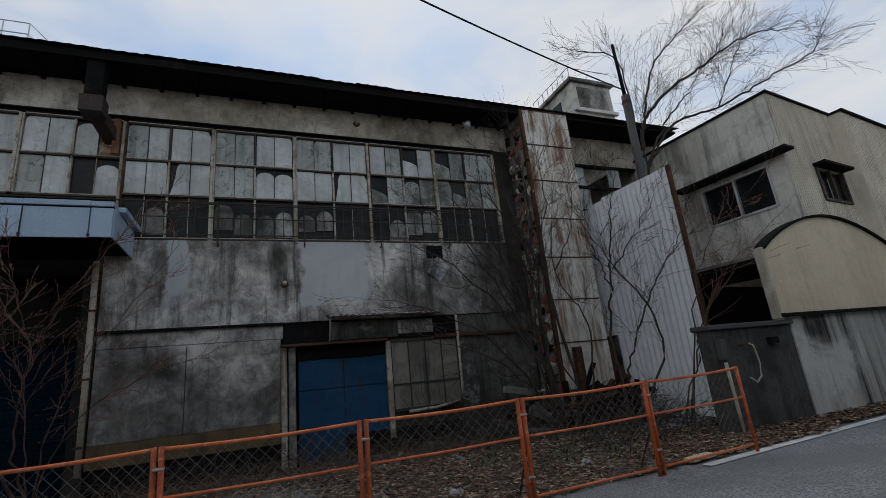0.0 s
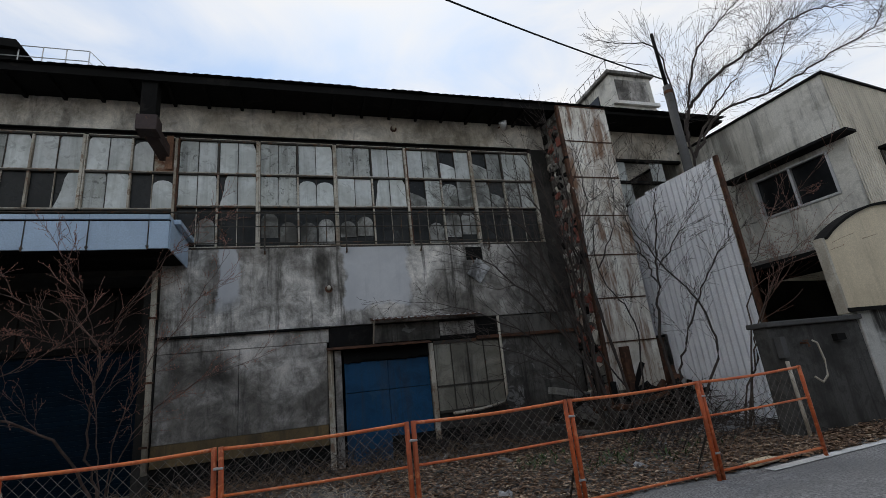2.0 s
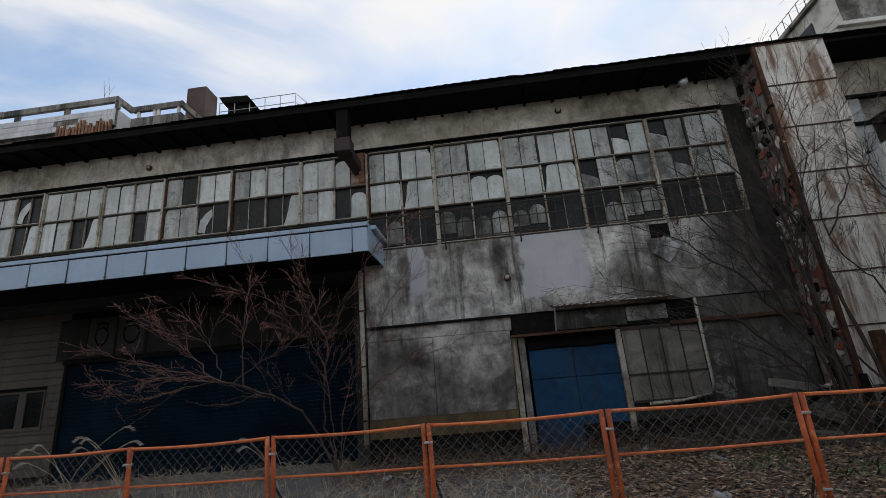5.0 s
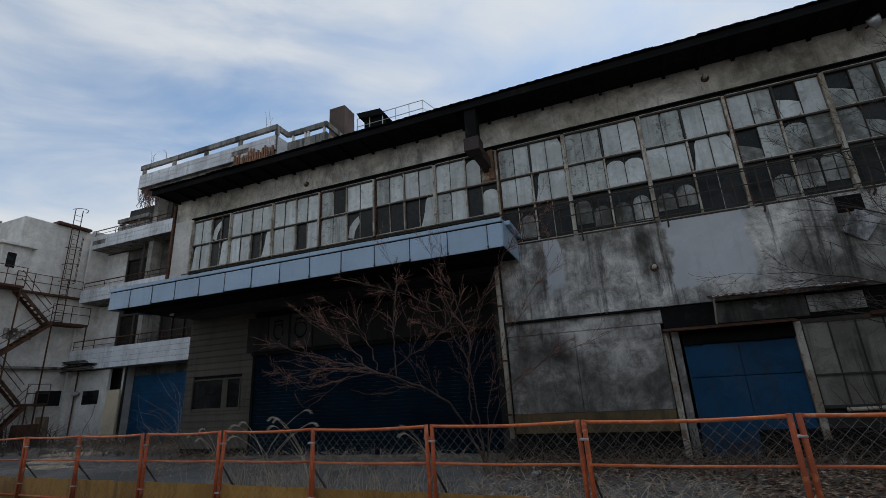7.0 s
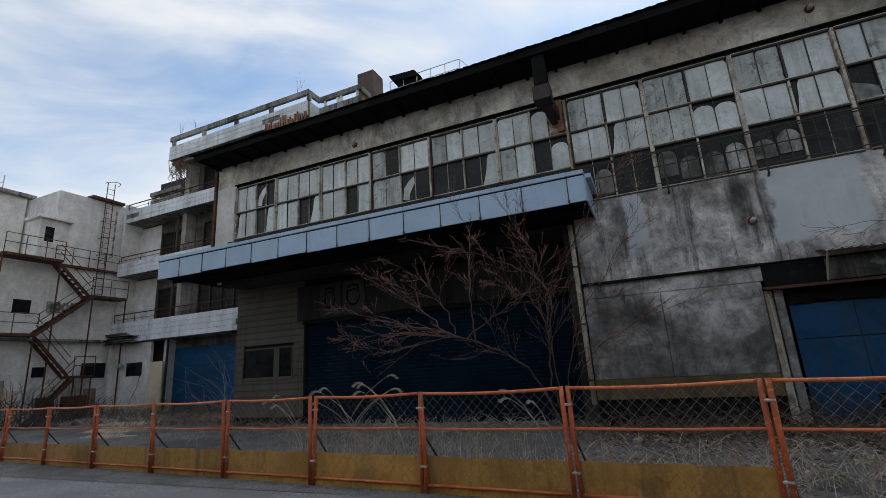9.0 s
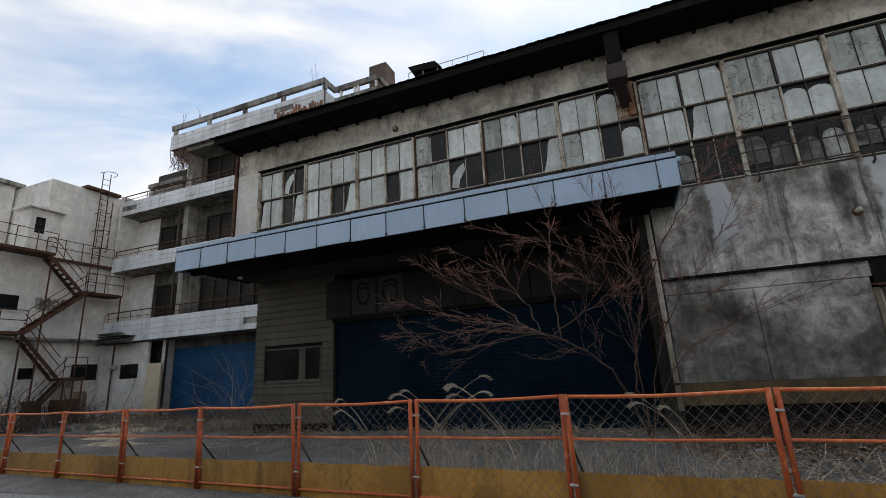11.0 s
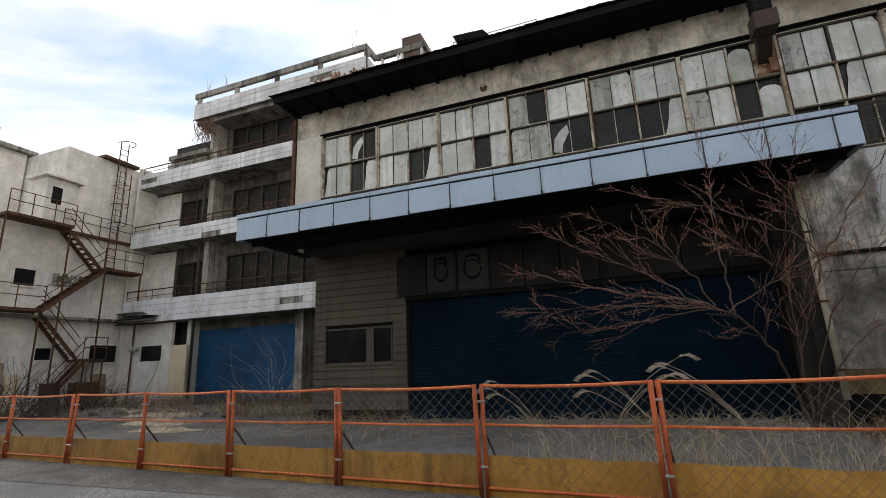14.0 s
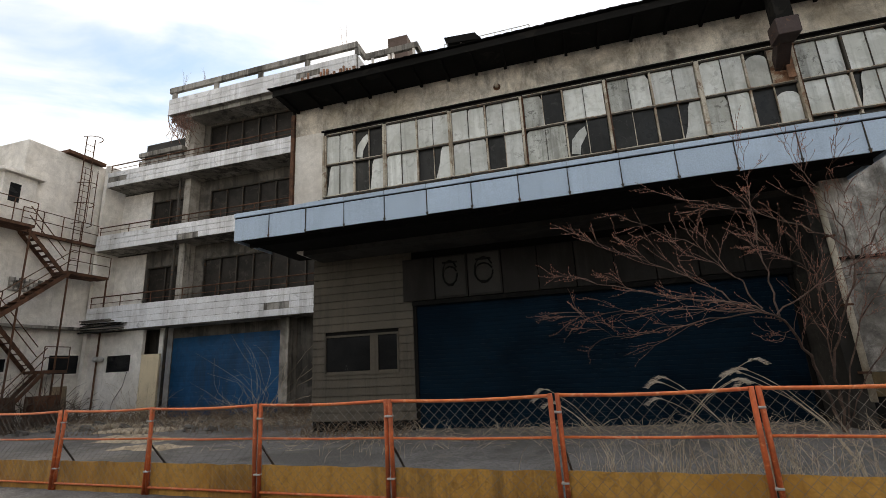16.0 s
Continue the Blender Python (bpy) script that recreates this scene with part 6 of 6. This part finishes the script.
for j in range(ny + 1):
    row = []
    for i in range(nx + 1):
        x, y = 4.3 + 4.7 * i / nx, 8.9 + 2.0 * j / ny
        e = math.sin(math.pi * i / nx) * min(1, j / ny * 1.6)
        h = e * (0.45 + 0.35 * noise.noise(Vector((x * 1.3, y * 1.3, 0)))) + 0.1 * e * noise.noise(Vector((x * 5, y * 5, 3)))
        row.append((x, y, gz(x) + 0.012 + max(-0.02, h)))
    rows.append(row)
mound.sheet(rows)
solid_thing("earth_mound", mound, surface("dark_humus", (0.06, 0.048, 0.036), 0.95, dirt=(0.028, 0.023, 0.018), dirt_amount=0.7, grain=60, bump=0.8, patch=(0.15, 0.11, 0.07), patch_amount=0.2, scale=2), "dark mound of earth and rubbish against the wall", "mound", kind="stuff", smooth=True)
pk = thing("rusty_post", (7.35, 9.75, 0), "rusted channel post standing before the pier", "post")
part("post", Geo().box(7.25, 7.45, 9.7, 9.85, -0.05, 1.9), M["rust"], pk, bevel=0.01)
for i in range(9):
    x, y = rb.uniform(-2.5, 4.5), rb.uniform(8.6, 10.4)
    a = rb.uniform(0, 180)
    pl = solid_thing("plank", Geo().box(-0.5, 0.5, -0.05, 0.05, -0.012, 0.012, pose(x, y, gz(x) + 0.04, rb.uniform(-5, 5), rb.uniform(-4, 4), a)), M["concrete"] if i % 2 else M["siding"], "weathered board lying in the yard rubbish", "plank", group="boards in the yard", at=(x, y, gz(x)))
for i, (x, y) in enumerate(((1.2, 9.6), (-2.2, 9.0), (4.6, 6.3), (2.4, 6.2), (5.9, 7.4))):
    m = pose(x, y, gz(x) + 0.05, rb.uniform(-20, 20), rb.uniform(-20, 20), rb.uniform(0, 180))
    g = Geo()
    rows = [[tuple(m @ Vector((0.09 * (u / 4 - 0.5) * 2, 0.07 * (v / 3 - 0.5) * 2, 0.04 * math.sin(u * 1.7 + v * 2.1)))) for u in range(5)] for v in range(4)]
    solid_thing("litter_scrap", g.sheet(rows), M["fresh"], "crumpled pale plastic scrap among the leaves", "litter", group="litter scraps", at=(x, y, gz(x)), solid=0.003)
bd = solid_thing("wooden_board", Geo().box(-0.26, 0.26, -0.08, 0.08, -0.025, 0.025, pose(5.75, 5.32, gz(5.7) + 0.05, 0, 0, 8)), M["beige_roof"], "pale wooden board lying at the fence foot", "board", at=(5.75, 5.32, gz(5.7)), bevel=0.008)
# crumpled sheets coloured as straw heaps, and straw by the far block
for i, (x, y, r) in enumerate(((-19.8, 11.2, 0.75), (-22.0, 13.2, 0.9), (-18.0, 10.0, 0.6), (-24.6, 14.6, 0.8), (-21.0, 12.0, 0.5), (-26.3, 15.4, 0.7))):
    rows = []
    for j in range(9):
        row = []
        for k in range(13):
            u, v = (k / 12 - 0.5) * 2, (j / 8 - 0.5) * 2
            q = Vector((x + u * 2, y + v * 2, i * 3.1))
            e = max(0, 1 - max(abs(u), abs(v)) ** 3)
            row.append((x + r * 1.5 * u * (1 + 0.3 * noise.noise(q)) + 0.3 * v * r, y + r * 0.5 * v * (1 + 0.5 * noise.noise(q + Vector((5, 5, 5)))), gz(x) + 0.012 + 0.16 * r * e * (0.6 + noise.noise(q * 1.7))))
        rows.append(row)
    solid_thing("tarpaulin", Geo().sheet(rows), M["tarp"], "low straw-coloured heap lying in the yard", "tarpaulin", group="tarpaulins in the yard", at=(x, y, gz(x)), smooth=True)
rs = random.Random(61)
g = Geo()
for x0, x1, y0, y1, n in ((-29, -16, 13.5, 16.8, 2200), (-15, -3.5, 10.8, 12.0, 500), (-16, -2, 9.4, 10.6, 200), (-3, 1, 5.6, 8.6, 500)):
    for _ in range(n):
        x, y, a, l = rs.uniform(x0, x1), rs.uniform(y0, y1), rs.uniform(0, 6.28), rs.uniform(0.1, 0.4)
        d = Vector((math.cos(a), math.sin(a), rs.uniform(0.0, 1.1))) * l
        p = Vector((x, y, gz(x) + 0.012))
        g.path([p, p + d * 0.6, p + d + Vector((0, 0, -0.25 * d.z))], [0.006, 0.005, 0.002], 3, cap=False)
solid_thing("straw_litter", g, M["straw"], "trampled dry straw and dead weeds over the yard", "straw", kind="stuff")
# boards leaning under the stair
for i, (y, w, h, mat) in enumerate(((10.6, 0.9, 2.1, "ply"), (11.7, 0.95, 2.2, "ply"), (12.5, 0.5, 1.7, "beige_roof"), (13.9, 0.8, 1.3, "rust"), (15.9, 0.6, 1.6, "ply"))):
    solid_thing("leaning_board", Geo().box(-0.02, 0.02, -w / 2, w / 2, 0, h, pose(-29.45, y, gz(-29.5), 0, -8, rb.uniform(-4, 4))), M[mat], "weathered plywood board leaning on the wing wall", "board", group="leaning boards", at=(-29.45, y, gz(-29.5)), bevel=0.006)
ct = thing("old_cabinet", (-28.9, 14.9, gz(-29)), "rusty brown steel cabinet under the stair", "cabinet")
part("body", Geo().box(-29.3, -28.7, 14.4, 15.3, gz(-29), 1.0), M["rust"], ct, bevel=0.01)
part("door", Geo().box(-28.7, -28.67, 14.42, 14.84, gz(-29) + 0.05, 0.95), M["rust"], ct)
part("door", Geo().box(-28.7, -28.67, 14.86, 15.28, gz(-29) + 0.05, 0.95), M["rust"], ct)
for i in range(40):
    x, y, s = rb.uniform(-29, -15.5), rb.uniform(12.8, 16.6), rb.uniform(0.06, 0.22)
    m = pose(x, y, gz(x) + s * 0.3, rb.uniform(0, 30), rb.uniform(0, 30), rb.uniform(0, 180))
    g = Geo().prism([(-s, -s * 0.6), (s * 0.7, -s * 0.8), (s, s * 0.3), (0, s * 0.8), (-s * 0.9, s * 0.4)], "z", -s * 0.4, s * 0.4)
    g.v = [tuple(m @ Vector(p)) for p in g.v]
    solid_thing("stone", g, M["rubble"], "rough grey stone in the yard", "stone", group="stones in the yard", at=(x, y, gz(x)))


# charred beams and rubbish heaped round the pier
for i in range(16):
    x, y = rb.uniform(5.6, 8.9), rb.uniform(9.2, 9.9)
    l = rb.uniform(0.6, 1.5)
    m = pose(x, y, gz(x) + 0.35 + rb.uniform(0, 0.7), rb.uniform(-25, 25), rb.uniform(-70, 10), rb.uniform(-40, 60))
    g = Geo().box(-l / 2, l / 2, -0.06, 0.06, -0.05, 0.05, m)
    solid_thing("charred_beam", g, M["dark"] if i % 3 else M["rust"], "charred beam jutting from the rubbish heap", "beam", group="charred beams", at=(x, y, gz(x)), bevel=0.008)


# ---- pampas and hanging weeds ----
def pampas(x, y, h, lean, seed):
    rng = random.Random(seed)
    t = thing("pampas_grass", (x, y, gz(x)), "dry pampas stalks with drooping pale plumes", "grass", group="pampas clumps")
    for k in range(3):
        a = lean + rng.gauss(0, 0.35)
        d = Vector((math.cos(a), 0.4 * math.sin(a), 0)) * rng.uniform(0.45, 0.8)
        p = Vector((x + rng.gauss(0, 0.06), y + rng.gauss(0, 0.06), gz(x)))
        l = h * rng.uniform(0.85, 1.1)
        f = [p + Vector((0, 0, l * s * (1 - 0.25 * s))) + d * l * s * s * 0.8 for s in (0, 0.25, 0.5, 0.75, 0.9, 1.0)]
        part("stalk", Geo().path(f, [0.006, 0.0055, 0.005, 0.004, 0.004, 0.003], 5, cap=False), M["straw"], t)
        g = Geo()
        e = (f[-1] - f[-2]).normalized()
        for i in range(26):
            s = i / 26
            q = f[-1] + e * (0.22 * s - 0.05) + Vector((0, 0, -0.16 * s * s))
            w = Vector((rng.gauss(0, 1), rng.gauss(0, 1), rng.gauss(0, 0.6))).normalized() * 0.016 * (1.1 - s)
            g.path([q, q + w + e * 0.03, q + w * 1.3 + e * 0.07 - Vector((0, 0, 0.015))], [0.003, 0.0035, 0.001], 3, cap=False)
        tagged(part("plume", g, M["pampas"], t), kind="stuff")


for i, (x, y, h, lean) in enumerate(((-5.3, 6.6, 1.65, 2.9), (-6.2, 6.7, 1.5, 3.3), (-6.9, 7.2, 1.7, 0.4), (-7.6, 7.0, 1.5, 2.9), (-3.2, 6.9, 1.3, 3.2))):
    pampas(x, y, h, lean, 90 + i)
iv = thing("hanging_weeds", (-25.5, 16.4, 13.5), "dead creepers hanging from the roof parapet", "creeper")
rg = random.Random(9)
g = Geo()
for i in range(60):
    x = -25.9 + abs(rg.gauss(0, 0.6))
    z = 14.1 + rg.uniform(-0.3, 0.1)
    pts = [Vector((x, 16.75, z))]
    for k in range(5):
        pts.append(pts[-1] + Vector((rg.gauss(0.08, 0.16), rg.gauss(0, 0.08), -rg.uniform(0.1, 0.38))))
    g.path(pts, 0.014, 3, cap=False)
tagged(part("strands", g, M["twig"], iv), kind="stuff")
for x, z, s in ((-25.3, 15.5, 0.7), (-24.0, 15.5, 0.45), (-16.4, 15.5, 0.9)):
    shrub("roof_weed", (x, 16.75, z), [((-0.2, 0, 1), 0.5 * s + 0.2, 0.012), ((0.3, 0, 1), 0.5 * s + 0.2, 0.012)], "bare weed growing on the roof parapet", "weed", int(abs(x) * 10), up=0.3, spread=0.4, budded=0.0, depth=1)

# ---- unseen wall behind the viewer, added to block low sky light ----
op = thing("wall_opposite", (-5, -6, 0), "unseen dark wall added to block low sky light", "wall", kind="structure")
part("wall", Geo().box(-45, 35, -8, -6, -0.5, 5.8), M["siding"], op)

# ---- brushwood along the wall and weeds by the fence ----
rw2 = random.Random(123)
g = Geo()
for x0, x1, y0, y1, h, n in ((-2.6, 3.2, 9.6, 10.7, 0.4, 420), (3.0, 6.8, 9.0, 10.5, 0.75, 620), (6.6, 9.0, 8.2, 9.5, 0.7, 420), (5.2, 8.9, 6.6, 8.0, 0.35, 260)):
    for _ in range(n):
        x, y = rw2.uniform(x0, x1), rw2.uniform(y0, y1)
        d = Vector((rw2.gauss(0, 1), rw2.gauss(0, 0.7), rw2.gauss(0.35, 0.5))).normalized() * rw2.uniform(0.25, 0.95)
        p = Vector((x, y, gz(x) + rw2.random() ** 2 * h))
        q = p + d
        q.z = max(gz(q.x) + 0.01, q.z)
        g.path([p, p.lerp(q, 0.5) + Vector((rw2.gauss(0, 0.05), rw2.gauss(0, 0.05), abs(rw2.gauss(0, 0.05)))), q], [0.008, 0.006, 0.002], 3, cap=False)
solid_thing("brushwood", g, M["darktwig"], "tangle of dead brushwood along the foot of the wall", "brushwood", kind="stuff")
g = Geo()
for cx, cy in ((4.4, 6.8), (4.9, 7.3), (5.4, 6.5), (3.6, 7.6), (5.9, 7.9), (6.4, 7.0), (4.0, 8.2)):
    for _ in range(46):
        x, y, a = cx + rw2.gauss(0, 0.22), cy + rw2.gauss(0, 0.16), rw2.uniform(0, 6.28)
        l, w = rw2.uniform(0.05, 0.16), rw2.uniform(0.008, 0.018)
        d, e = Vector((math.cos(a), math.sin(a), 0.9)) * l, Vector((-math.sin(a), math.cos(a), 0)) * w
        p = Vector((x, y, gz(x) + 0.02))
        g.add([p, p + d * 0.5 + e, p + d, p + d * 0.5 - e], [(0, 1, 2, 3)])
solid_thing("green_weeds", g, M["green"], "small green weeds among the fallen leaves", "weeds", kind="stuff")

rv = random.Random(88)
for cx, cy, r, h, n in ((-28.6, 11.6, 1.1, 2.2, 60), (-28.4, 13.6, 1.2, 1.7, 70), (-28.3, 15.3, 0.9, 1.2, 45), (-25.4, 16.2, 0.6, 1.6, 30), (-19.5, 16.0, 0.5, 2.6, 26)):
    t = thing("dead_bush", (cx, cy, gz(cx)), "tangled dead bush with dry grey-brown stems", "bush", group="dead bushes by the far walls")
    g = Geo()
    for i in range(n):
        p = Vector((cx + rv.gauss(0, r * 0.3), cy + rv.gauss(0, r * 0.5), gz(cx)))
        d = Vector((rv.gauss(0, 0.5), rv.gauss(0, 0.6), 1.0)).normalized()
        pts = [p]
        for k in range(6):
            d = (d + Vector((rv.gauss(0, 0.3), rv.gauss(0, 0.3), rv.gauss(-0.04, 0.22)))).normalized()
            q = pts[-1] + d * h * rv.uniform(0.12, 0.28)
            q.z = max(gz(cx) + 0.02, q.z)
            q.x = max(-29.3, q.x)
            pts.append(q)
        g.path(pts, [q * (1 if cx < -26 else 0.45) for q in (0.02, 0.018, 0.015, 0.013, 0.011, 0.008, 0.004)], 4, cap=False)
    tagged(part("tangle", g, M["bark"] if cx < -26 else M["straw"], t), kind="stuff")
g = Geo()
for x0, x1, y0, y1, n, h in ((-29, -15.4, 15.2, 16.7, 1500, 0.55), (-24, -15.5, 12.2, 14.5, 500, 0.3), (-15, -12, 11.0, 11.9, 160, 0.4), (-3.4, 4.6, 8.8, 10.5, 700, 0.35)):
    for _ in range(n):
        x, y, a = rv.uniform(x0, x1), rv.uniform(y0, y1), rv.uniform(0, 6.28)
        d = Vector((math.cos(a) * 0.5, math.sin(a) * 0.5, 1)) * h * rv.uniform(0.3, 1.2)
        p = Vector((x, y, gz(x)))
        g.path([p, p + d * 0.6, p + d + Vector((d.x, d.y, -0.1 * h))], [0.008, 0.006, 0.002], 3, cap=False)
solid_thing("dead_weeds", g, M["deadweed"], "brown dead weeds along the foot of the walls", "weeds", kind="stuff")

an = thing("roof_antenna", (-34.6, 12.6, 12.2), "thin steel aerial frame on the far roof", "antenna")
for x in (-34.9, -34.3):
    part("mast", Geo().path([(x, 12.6, 12.15), (x + 0.05, 12.6, 13.5)], 0.03, 5), M["alu"], an)
for z in (12.7, 13.1):
    part("crossbar", Geo().path([(-34.9, 12.6, z), (-34.25, 12.6, z)], 0.02, 5), M["alu"], an)
